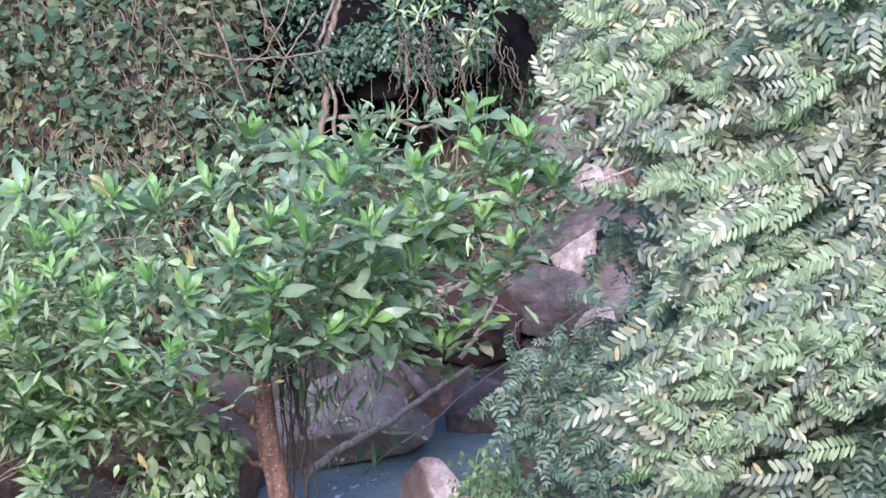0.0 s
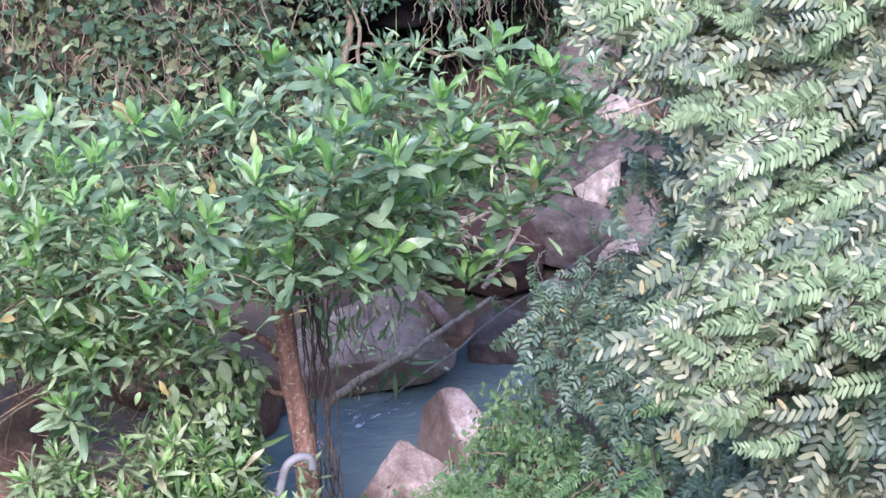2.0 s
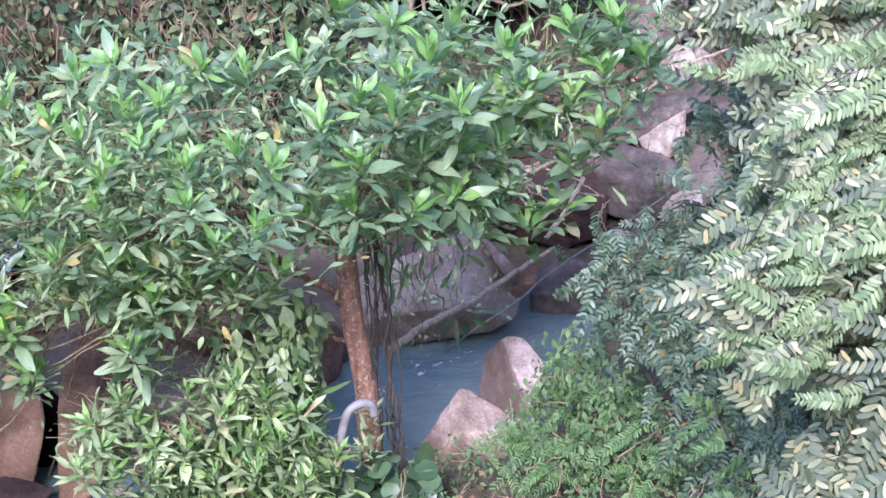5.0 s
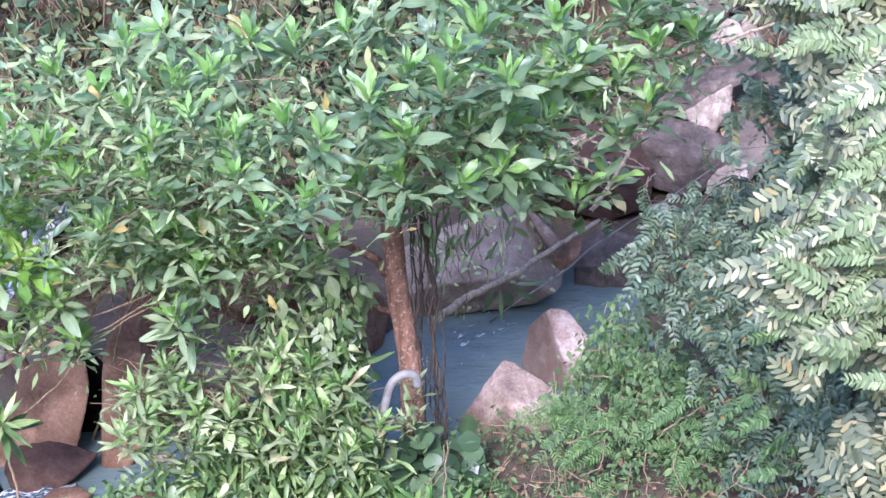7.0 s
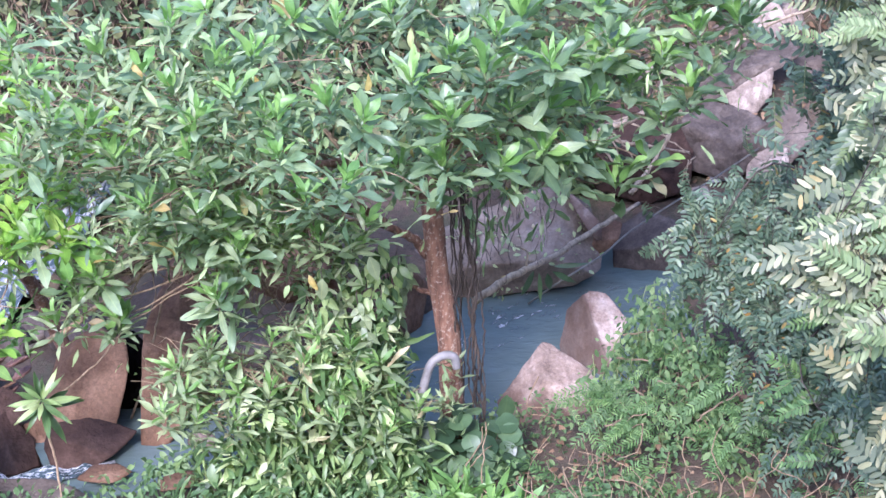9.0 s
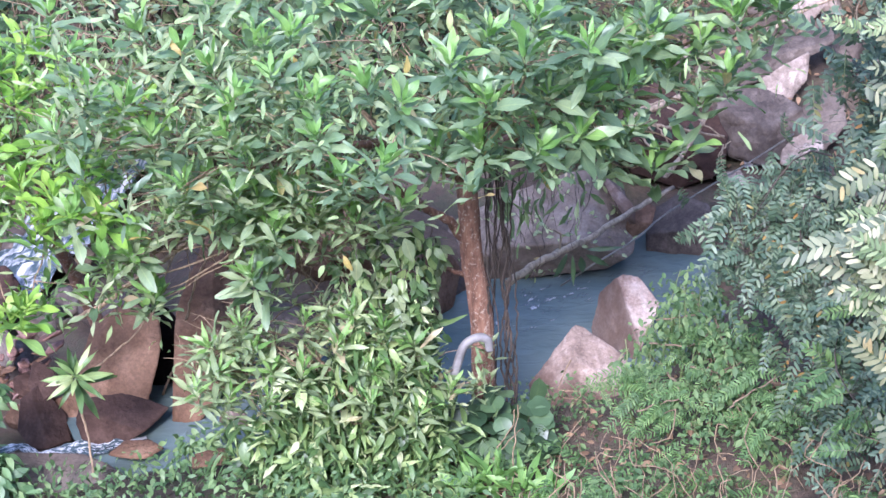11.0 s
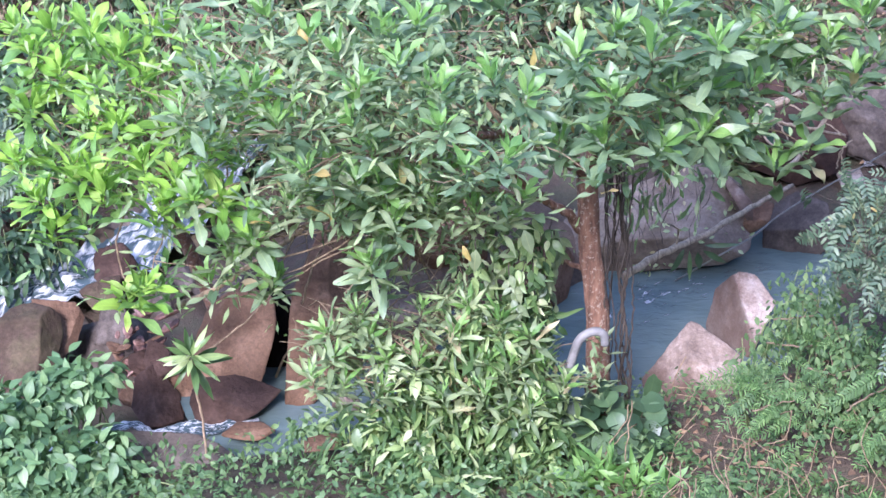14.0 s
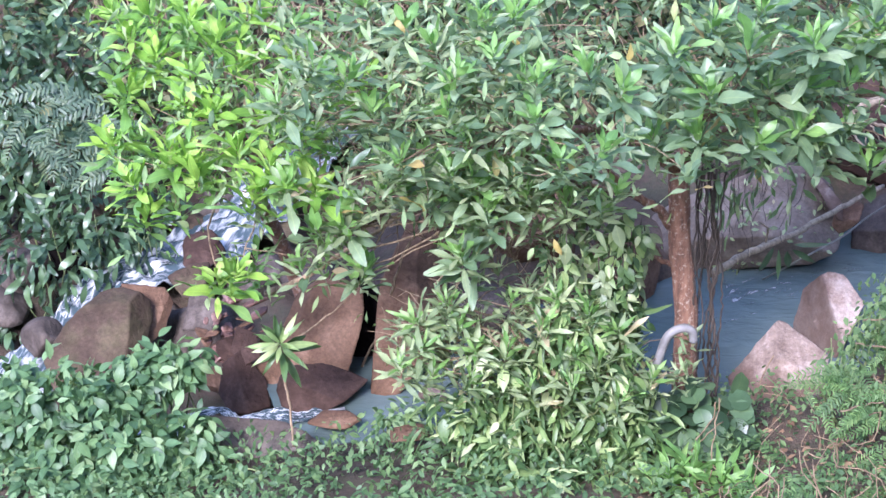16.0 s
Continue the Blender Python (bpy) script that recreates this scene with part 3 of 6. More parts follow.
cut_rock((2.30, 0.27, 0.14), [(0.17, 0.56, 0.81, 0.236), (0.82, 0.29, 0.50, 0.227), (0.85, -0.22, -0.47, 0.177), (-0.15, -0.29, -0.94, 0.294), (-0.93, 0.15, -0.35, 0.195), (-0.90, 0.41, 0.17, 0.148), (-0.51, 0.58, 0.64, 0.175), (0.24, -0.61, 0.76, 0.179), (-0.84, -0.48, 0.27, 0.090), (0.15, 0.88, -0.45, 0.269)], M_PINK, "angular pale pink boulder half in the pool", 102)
slab = cut_rock((2.00, 1.41, 0.22), [(-0.48, 0.55, 0.68, 0.327), (-0.34, 0.56, 0.76, 0.273), (-0.25, 0.56, 0.79, 0.273), (-0.02, 0.55, 0.83, 0.340), (0.66, 0.38, 0.65, 0.490), (0.92, 0.20, 0.33, 0.541), (0.99, -0.04, -0.16, 0.547), (0.51, -0.28, -0.82, 0.400), (0.09, -0.29, -0.95, 0.279), (0.05, -0.29, -0.96, 0.282), (0.03, -0.28, -0.96, 0.290), (-0.96, 0.27, -0.05, 0.766), (-0.16, -0.47, 0.87, 0.262), (0.46, -0.57, 0.69, 0.417), (-0.11, -0.93, -0.35, 0.360), (-0.57, -0.45, 0.69, 0.386), (0.12, 0.90, -0.42, 0.564)], M_SLAB, "big smooth grey boulder overhanging the pool", 103)
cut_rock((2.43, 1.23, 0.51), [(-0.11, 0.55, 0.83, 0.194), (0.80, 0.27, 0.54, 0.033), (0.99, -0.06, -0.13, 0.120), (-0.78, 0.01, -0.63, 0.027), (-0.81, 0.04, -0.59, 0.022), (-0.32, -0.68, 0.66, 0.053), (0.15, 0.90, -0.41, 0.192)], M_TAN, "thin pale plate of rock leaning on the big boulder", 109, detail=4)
cut_rock((2.59, 1.21, 0.34), [(-0.40, 0.57, 0.72, 0.070), (0.50, 0.43, 0.76, 0.111), (0.93, -0.16, -0.34, 0.067), (0.62, -0.28, -0.73, 0.063), (-0.78, 0.01, -0.63, 0.110), (-0.93, 0.37, 0.08, 0.074), (-0.22, -0.63, 0.74, 0.065), (-0.17, -0.98, -0.10, 0.086), (0.16, 0.90, -0.41, 0.114)], M_BROWN, "rounded brown stone beside the big boulder", 110, detail=4)
cut_rock((-0.70, -0.14, 0.25), [(-0.53, 0.50, 0.68, 0.240), (0.51, 0.55, 0.66, 0.297), (0.98, 0.19, -0.08, 0.210), (0.95, 0.07, -0.30, 0.181), (0.93, 0.03, -0.37, 0.177), (0.31, -0.29, -0.90, 0.304), (-0.94, -0.07, -0.34, 0.268), (-1.00, 0.09, -0.04, 0.221), (-0.91, 0.28, 0.31, 0.212), (-0.01, -0.76, 0.65, 0.163), (-0.56, -0.45, 0.70, 0.208), (0.14, -0.15, 0.98, 0.286), (-0.05, 0.88, -0.47, 0.304)], M_BROWN, "split reddish brown boulder with a flat face", 104)
cut_rock((-0.21, 0.01, 0.38), [(-0.64, 0.47, 0.61, 0.359), (0.18, 0.58, 0.80, 0.492), (0.88, 0.35, 0.32, 0.372), (0.98, 0.12, -0.12, 0.264), (0.79, -0.13, -0.61, 0.264), (0.96, 0.05, -0.27, 0.205), (0.10, -0.32, -0.94, 0.535), (-0.99, 0.10, -0.08, 0.226), (-0.98, 0.07, -0.16, 0.256), (-0.92, 0.29, 0.27, 0.146), (-0.99, 0.14, -0.00, 0.143), (-0.91, 0.30, 0.29, 0.225), (-0.08, -0.71, 0.70, 0.251), (-0.10, -0.82, 0.56, 0.218), (0.63, -0.64, 0.44, 0.214), (-0.02, 0.89, -0.46, 0.428)], M_BROWN, "tall dark brown boulder split from its neighbour", 105)
cut_rock((-0.71, -0.51, 0.07), [(-0.13, 0.61, 0.78, 0.124), (0.29, 0.61, 0.74, 0.126), (0.39, 0.59, 0.71, 0.135), (0.61, -0.22, -0.76, 0.144), (0.52, -0.26, -0.82, 0.127), (0.06, -0.35, -0.93, 0.141), (-0.96, -0.05, -0.29, 0.231), (-0.96, 0.21, 0.18, 0.219), (0.17, -0.37, 0.92, 0.092), (-0.15, -0.94, 0.30, 0.156), (-0.06, 0.87, -0.49, 0.221)], M_RED, "wedge of red-brown stone dipping into the water", 106)
cut_rock((-1.18, -0.34, -0.02), [(-0.61, 0.47, 0.64, 0.154), (0.74, 0.50, 0.44, 0.117), (0.96, 0.27, -0.00, 0.134), (0.19, -0.33, -0.92, 0.146), (-0.82, -0.21, -0.52, 0.131), (-0.99, 0.11, 0.08, 0.118), (0.43, -0.56, 0.71, 0.115), (-0.42, -0.73, 0.53, 0.119), (-0.09, 0.87, -0.49, 0.178)], M_RED, "upright broken red stone at the water", 8)
cut_rock((-1.16, -0.22, 0.17), [(0.33, 0.60, 0.73, 0.090), (0.96, 0.28, 0.03, 0.069), (0.46, -0.25, -0.85, 0.089), (-0.79, -0.22, -0.58, 0.074), (-0.98, 0.14, 0.12, 0.070), (0.19, -0.67, 0.72, 0.051), (-0.09, 0.88, -0.48, 0.111)], M_RED, "broken dark red stone on a heap of flakes", 12)
cut_rock((-1.00, -0.28, -0.02), [(-0.34, 0.56, 0.75, 0.111), (0.93, 0.33, 0.14, 0.080), (0.91, 0.02, -0.41, 0.077), (0.07, -0.35, -0.93, 0.108), (-0.99, 0.01, -0.13, 0.086), (0.07, -0.67, 0.74, 0.057), (-0.08, 0.87, -0.49, 0.132)], M_BROWN, "small red stone at the water", 9, detail=4)
cut_rock((-2.05, 0.16, 0.04), [(-0.86, 0.26, 0.43, 0.204), (-0.73, 0.36, 0.58, 0.189), (-0.30, 0.54, 0.79, 0.247), (0.44, 0.60, 0.67, 0.311), (0.95, 0.31, -0.04, 0.291), (0.89, 0.08, -0.45, 0.227), (0.58, -0.16, -0.80, 0.217), (-0.03, -0.34, -0.94, 0.322), (-0.93, -0.16, -0.32, 0.359), (-0.11, -0.69, 0.72, 0.202), (0.85, -0.38, 0.37, 0.269), (-0.12, -0.06, 0.99, 0.238), (-0.15, 0.87, -0.47, 0.335)], M_MOSSY, "large mossy brown boulder below the falls", 107)
cut_rock((-1.80, 0.39, 0.08), [(0.04, 0.59, 0.80, 0.148), (0.82, 0.46, 0.33, 0.150), (0.91, 0.09, -0.41, 0.115), (0.59, -0.16, -0.79, 0.131), (-0.85, -0.21, -0.48, 0.138), (-0.99, -0.05, -0.14, 0.132), (0.27, -0.67, 0.69, 0.106), (0.79, -0.54, 0.28, 0.127), (-0.13, 0.88, -0.46, 0.186)], M_BROWN, "brown boulder beside the falls", 13)
cut_rock((-1.46, 0.31, 0.14), [(-0.25, 0.55, 0.80, 0.106), (0.80, 0.47, 0.39, 0.090), (0.96, 0.16, -0.25, 0.085), (-0.02, -0.33, -0.94, 0.116), (-0.99, 0.10, 0.10, 0.092), (-0.10, -0.62, 0.78, 0.065), (-0.11, 0.88, -0.46, 0.138)], M_DARKROCK, "grey boulder by the falls", 14, detail=5)
cut_rock((-0.99, -1.21, 0.12), [(0.08, 0.64, 0.77, 0.112), (0.05, 0.64, 0.77, 0.116), (0.47, 0.60, 0.64, 0.147), (0.69, 0.53, 0.49, 0.200), (0.28, -0.34, -0.90, 0.209), (-0.16, -0.38, -0.91, 0.155), (-0.79, -0.24, -0.56, 0.217), (-0.97, -0.05, -0.22, 0.273), (0.12, -0.35, 0.93, 0.074), (-0.23, -0.55, 0.80, 0.149), (-0.08, 0.86, -0.51, 0.280)], M_GREY, "flat grey-brown stone at the spill", 18, detail=5)
cut_rock((-0.60, -0.87, 0.06), [(-0.00, 0.63, 0.78, 0.045), (0.60, 0.55, 0.58, 0.075), (0.36, -0.32, -0.88, 0.060), (-0.13, -0.37, -0.92, 0.047), (-0.67, 0.47, 0.57, 0.085), (0.04, -0.25, 0.97, 0.031), (-0.05, 0.86, -0.50, 0.116)], M_BROWN, "flat stone just under the water", 19, detail=4)
cut_rock((4.52, 5.55, 0.66), [(-0.51, 0.51, 0.69, 0.257), (0.01, 0.45, 0.89, 0.294), (0.98, -0.13, -0.16, 0.232), (0.96, -0.15, -0.24, 0.225), (0.13, -0.19, -0.97, 0.290), (-0.48, -0.01, -0.88, 0.298), (-0.93, 0.38, -0.02, 0.289), (-0.22, -0.75, 0.62, 0.195), (0.53, -0.82, 0.20, 0.216), (0.22, 0.93, -0.30, 0.351)], M_GREY, "upright grey slab of rock", 30, detail=5)
cut_rock((4.51, 4.80, 0.51), [(-0.32, 0.52, 0.79, 0.130), (0.45, 0.34, 0.83, 0.106), (0.93, 0.05, 0.36, 0.116), (0.69, -0.25, -0.68, 0.145), (-0.52, -0.01, -0.85, 0.112), (-0.90, 0.27, -0.33, 0.122), (-0.15, -0.63, 0.76, 0.069), (0.23, 0.92, -0.32, 0.160)], M_PALEROCK, "rounded pale rock in the gully litter", 37, detail=5)
cut_rock((5.01, 5.28, 0.54), [(-0.47, 0.53, 0.71, 0.114), (0.75, 0.17, 0.64, 0.091), (0.97, -0.17, -0.19, 0.099), (-0.27, -0.09, -0.96, 0.115), (-0.92, 0.38, -0.09, 0.087), (-0.40, -0.70, 0.59, 0.078), (0.25, 0.92, -0.31, 0.142)], M_GREY, "grey stone in the gully litter", 38, detail=5)
cut_rock((4.08, 3.64, 0.49), [(-0.59, 0.53, 0.60, 0.167), (-0.35, 0.54, 0.77, 0.103), (-0.13, 0.52, 0.85, 0.148), (0.93, -0.18, -0.32, 0.299), (0.47, -0.27, -0.84, 0.089), (0.48, -0.27, -0.84, 0.091), (0.21, -0.25, -0.95, 0.132), (-0.82, 0.15, -0.56, 0.372), (-0.26, -0.26, 0.93, 0.091), (-0.13, -0.96, 0.25, 0.123), (0.22, 0.91, -0.35, 0.328)], M_DARKROCK, "long sloping grey slab in the gully", 28, wear=2.4)
cut_rock((4.06, 3.40, 0.41), [(-0.39, 0.55, 0.74, 0.086), (-0.46, 0.55, 0.70, 0.081), (0.98, -0.12, -0.12, 0.143), (0.69, -0.27, -0.67, 0.112), (-0.28, -0.14, -0.95, 0.157), (-0.82, 0.15, -0.55, 0.173), (-0.26, -0.66, 0.70, 0.089), (0.47, -0.81, 0.36, 0.117), (0.22, 0.91, -0.35, 0.193)], M_PALEROCK, "pale weathered stone below the slab", 27, detail=5, wear=2.4)
cut_rock((3.70, 2.64, 0.38), [(-0.55, 0.55, 0.63, 0.288), (0.32, 0.44, 0.84, 0.218), (0.52, 0.36, 0.78, 0.215), (0.88, 0.15, 0.46, 0.265), (0.94, -0.17, -0.29, 0.304), (0.33, -0.28, -0.90, 0.267), (-0.23, -0.18, -0.96, 0.259), (-0.84, 0.14, -0.53, 0.285), (-0.92, 0.39, 0.02, 0.288), (-0.08, -0.49, 0.87, 0.189), (-0.46, -0.85, 0.27, 0.251), (0.30, -0.93, 0.22, 0.256), (0.21, 0.90, -0.37, 0.318)], M_DARKROCK, "big smooth dark boulder in the gully", 26, wear=2.4)
cut_rock((4.15, 2.69, 0.37), [(-0.57, 0.56, 0.60, 0.149), (0.40, 0.40, 0.83, 0.189), (1.00, -0.09, 0.03, 0.146), (0.68, -0.29, -0.67, 0.142), (-0.51, -0.06, -0.86, 0.205), (-0.92, 0.38, -0.08, 0.130), (-0.27, -0.65, 0.71, 0.115), (0.24, 0.90, -0.37, 0.211)], M_GREY, "grey stone below the slab", 40, detail=5, wear=2.4)
cut_rock((3.54, 2.79, 0.26), [(-0.43, 0.55, 0.71, 0.085), (0.39, 0.42, 0.82, 0.093), (0.99, -0.01, 0.10, 0.107), (0.44, -0.29, -0.85, 0.087), (-0.23, -0.18, -0.96, 0.089), (-0.93, 0.36, -0.03, 0.109), (-0.22, -0.58, 0.79, 0.067), (0.20, 0.91, -0.38, 0.123)], M_BLUESTONE, "rounded bluish grey stone in the gully", 32, detail=4)
cut_rock((3.94, 2.42, 0.25), [(-0.49, 0.57, 0.66, 0.097), (0.05, 0.52, 0.85, 0.101), (0.99, -0.11, -0.07, 0.135), (0.45, -0.31, -0.84, 0.100), (-0.22, -0.19, -0.96, 0.111), (-0.92, 0.38, -0.04, 0.121), (-0.24, -0.56, 0.79, 0.081), (0.23, 0.90, -0.38, 0.148)], M_PALEROCK, "pale pinkish stone in the gully", 33, detail=5, wear=2.4)
cut_rock((3.62, 2.47, 0.19), [(-0.37, 0.57, 0.73, 0.056), (0.52, 0.38, 0.77, 0.059), (0.98, -0.13, -0.17, 0.067), (0.15, -0.28, -0.95, 0.057), (-0.92, 0.24, -0.32, 0.072), (-0.12, -0.59, 0.80, 0.037), (0.21, 0.90, -0.39, 0.086)], M_BLUESTONE, "small pale stone in the gully", 34, detail=4)
cut_rock((3.42, 2.26, 0.12), [(-0.10, 0.55, 0.83, 0.054), (0.96, 0.07, 0.26, 0.076), (0.19, -0.29, -0.94, 0.054), (-0.85, 0.13, -0.51, 0.074), (-0.11, -0.58, 0.80, 0.048), (0.20, 0.90, -0.40, 0.104)], M_PALEROCK, "small pale stone in the gully", 35, detail=4)
cut_rock((3.03, 2.55, 0.36), [(-0.28, 0.54, 0.79, 0.367), (0.41, 0.42, 0.81, 0.302), (0.86, 0.19, 0.47, 0.317), (0.98, -0.09, -0.17, 0.384), (0.31, -0.27, -0.91, 0.353), (-0.31, -0.17, -0.94, 0.315), (-0.86, 0.12, -0.49, 0.335), (-0.92, 0.38, 0.11, 0.364), (-0.12, -0.72, 0.68, 0.252), (-0.47, -0.43, 0.77, 0.301), (0.35, -0.88, 0.31, 0.301), (-0.20, -0.97, -0.14, 0.298), (0.17, 0.91, -0.38, 0.414)], M_RED, "dark red-brown boulder in the gully", 24)
cut_rock((2.92, 1.56, 0.07), [(-0.44, 0.57, 0.69, 0.212), (0.44, 0.44, 0.78, 0.224), (1.00, 0.01, 0.08, 0.199), (0.72, -0.27, -0.64, 0.196), (-0.32, -0.20, -0.93, 0.257), (-0.95, 0.32, -0.07, 0.198), (-0.28, -0.51, 0.81, 0.165), (-0.30, -0.95, 0.13, 0.185), (0.17, 0.89, -0.42, 0.276)], M_DARKROCK, "dark grey boulder at the head of the pool", 25)
rock((1.05, 0.76, 0.09), (0.40, 0.35, 0.34), (0, 0, 30), M_BROWN, "brown boulder beside the pool", 4, 9, 5, [])
# added black filler: the cleft's deep shade as a rock
rock((-0.49, 0.12, 0.04), (0.20, 0.16, 0.40), (0, 0, 0), M_SHADE_BLACK, "black rock standing in for shade in the cleft", 108, 6, 4, [])
rock((-1.29, -0.04, 0.05), (0.10, 0.10, 0.09), (0, 20, 50), M_RED, "small broken reddish stone at the water", 10, 9, 4, [])
rock((-1.34, -0.20, -0.06), (0.09, 0.10, 0.09), (10, 0, 20), M_BROWN, "small broken reddish stone at the water", 11, 9, 4, [])
rock((-2.48, 0.52, -0.18), (0.16, 0.15, 0.14), (0, 0, 0), M_DARKROCK, "dark wet boulder by the falls", 15, 9, 4, [])
rock((-1.36, 2.39, -0.22), (0.17, 0.15, 0.14), (0, 0, 0), M_BROWN, "brown stone in the white water", 16, 9, 4, [])
rock((-1.61, 2.21, -0.14), (0.16, 0.2, 0.3), (0, 25, 0), M_DARKROCK, "dark wet rock beside the falls", 17, 9, 5, [])
rock((-0.04, -0.90, 0.22), (0.10, 0.09, 0.08), (0, 0, 0), M_PINK, "rounded pale stone on the bank", 20, 9, 4, [])
rock((-0.20, -1.38, 0.26), (0.13, 0.11, 0.05), (0, 0, 15), M_BROWN, "flat reddish stone on the bank", 21, 9, 4, [])
rock((0.25, -0.01, 0.33), (0.24, 0.2, 0.22), (0, 0, 0), M_DARKROCK, "dark grey boulder behind the shrub", 22, 9, 4, [])
rock((0.49, 1.04, 0.43), (0.50, 0.4, 0.42), (0, 0, 10), M_BROWN, "brown boulder under the leaves", 23, 9, 5, [((0, -0.8, 0.5), 0.6)])


# added black rocks that paint the shade behind falls and plants
rock((-2.65, 1.65, -0.38), (0.34, 0.26, 0.36), (0, 0, 0), M_SHADE_BLACK, "black rock standing in for shade behind the falls", 41, 8, 4, [])
rock((-2.93, 2.36, -0.27), (0.5, 0.26, 0.5), (0, 0, 0), M_SHADE_BLACK, "black rock face painting the shade under the plants", 42, 8, 4, [])
rock((-2.33, 2.54, -0.36), (0.45, 0.26, 0.36), (0, 0, 20), M_SHADE_BLACK, "black rock face painting the shade under the plants", 43, 8, 4, [])
rock((-1.47, 2.81, -0.26), (0.34, 0.2, 0.24), (0, 0, 20), M_SHADE_BLACK, "black rock painting the shade at the head of the falls", 44, 8, 4, [])
cut_rock((-1.57, 1.43, -0.05), [(-0.33, 0.51, 0.79, 0.158), (0.81, 0.44, 0.37, 0.141), (0.88, 0.04, -0.48, 0.123), (-0.27, -0.31, -0.91, 0.171), (-1.00, 0.02, -0.06, 0.124), (-0.00, -0.65, 0.76, 0.106), (0.68, -0.61, 0.40, 0.116), (-0.11, 0.89, -0.43, 0.199)], M_RED, "dark wet rock parting the falls", 45, detail=5, edge=12, wear=2.2)
cut_rock((-1.11, 1.88, -0.03), [(-0.41, 0.49, 0.77, 0.101), (0.67, 0.49, 0.56, 0.104), (0.82, -0.04, -0.57, 0.108), (-0.19, -0.30, -0.94, 0.095), (-0.96, -0.04, -0.27, 0.110), (0.07, -0.54, 0.84, 0.075), (-0.07, 0.90, -0.43, 0.142)], M_MOSSY, "dark wet stone at the head of the falls", 47, detail=5, edge=12, wear=2.2)
cut_rock((-1.63, 1.14, -0.07), [(0.20, -0.28, -0.94, 0.107), (0.93, 0.11, -0.34, 0.097), (-0.22, 0.55, 0.81, 0.087), (-0.56, 0.45, 0.70, 0.086), (-0.77, -0.23, -0.60, 0.101), (0.10, -0.51, 0.85, 0.056), (-0.11, 0.89, -0.45, 0.142)], M_MOSSY, "dark wet stone below the falls", 48, detail=5, edge=12, wear=2.2)
rk = random.Random(77)
for k in range(60):
    spot = Vector((-1.26, 0.01, 0.10)) + Vector((rk.gauss(0, 0.10), rk.gauss(-0.02, 0.06), rk.gauss(0, 0.17)))
    r = rk.uniform(0.025, 0.075)
    rock(spot, (r * 1.2, r, r * rk.uniform(0.35, 0.6)), (rk.uniform(-35, 35), rk.uniform(-35, 35), rk.uniform(0, 360)), rk.choice((M_FLAKE, M_BROWN, M_FLAKE)), "broken flake of reddish stone in a heap", 300 + k, 11, 3, [((0, 0.1, 1), 0.35), ((0.1, 0, -1), 0.35)], "stone flakes")


def stream_stones(line, n, rng, mats, size, group, off=1.0, lift=0.3):
    """Loose stones strewn along a run of the stream."""
    for k in range(n):
        i = rng.randint(0, len(line) - 2)
        a, b, s = line[i], line[i + 1], rng.random()
        w = a[3] + (b[3] - a[3]) * s
        x = a[0] + (b[0] - a[0]) * s + rng.uniform(-off, off) * w
        y = a[1] + (b[1] - a[1]) * s + rng.uniform(-off, off) * w
        r = rng.uniform(*size)
        rock((x, y, height(x, y) + lift * r), (r * rng.uniform(0.9, 1.3), r, r * rng.uniform(0.6, 0.9)), (rng.uniform(-15, 15), rng.uniform(-15, 15), rng.uniform(0, 360)), rng.choice(mats), "loose angular stone lying in the stream bed", 200 + k + n, 9, 3, (), group)


stream_stones(STREAM[0:3], 44, random.Random(81), (M_GREY, M_DARKROCK, M_DARKROCK, M_PALEROCK, M_GREY), (0.06, 0.22), "gully stones", 1.2)
stream_stones(CHUTE[1:4], 18, random.Random(82), (M_DARKROCK, M_DARKROCK, M_MOSSY), (0.10, 0.26), "falls stones", 1.6)
stream_stones(STREAM[6:9], 14, random.Random(83), (M_RED, M_BROWN, M_DARKROCK), (0.06, 0.15), "spill stones", 1.1)


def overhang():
    """The added earth roof at the gully head; its black face paints the hollow's shade."""
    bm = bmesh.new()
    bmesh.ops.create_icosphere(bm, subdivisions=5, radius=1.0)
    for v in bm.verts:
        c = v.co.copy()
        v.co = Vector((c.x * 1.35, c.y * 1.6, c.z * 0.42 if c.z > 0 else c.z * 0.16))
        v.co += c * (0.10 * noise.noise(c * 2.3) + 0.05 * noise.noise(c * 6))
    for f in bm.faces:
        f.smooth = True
    ob = part("hollow_shade_roof", bm, M_SHADE_BLACK)
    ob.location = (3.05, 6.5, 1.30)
    return tagged(ob, "bank over a hollow, blackened to paint its shade", "bank", kind="structure")


overhang()


# ---- leaves by kind ----
NARROW = [blade(0.20 * l, 0.036 * w, 0.50, 1.0, d, f, tw, 7, 0.22, ph) for l, w, d, f, tw, ph in ((1.0, 1.0, 0.06, 0.30, 0.3, 0.4), (1.05, 0.9, 0.22, 0.25, -0.4, 2.0), (0.92, 1.05, 0.42, 0.20, 0.2, 3.6), (1.0, 1.1, 0.12, 0.45, -0.15, 5.0))]
BROAD = [blade(0.20 * l, 0.060 * w, 0.62, 0.95, d, f, tw, 8, 0.20, ph) for l, w, d, f, tw, ph in ((1.0, 1.0, 0.05, 0.30, 0.2, 0.0), (0.95, 1.1, 0.18, 0.15, -0.35, 1.3), (1.05, 0.9, 0.34, 0.25, 0.15, 2.9), (0.9, 1.0, -0.08, 0.50, -0.2, 4.0), (1.0, 0.85, 0.10, 0.42, 0.55, 5.2), (1.08, 1.05, 0.24, 0.10, -0.1, 0.7))]
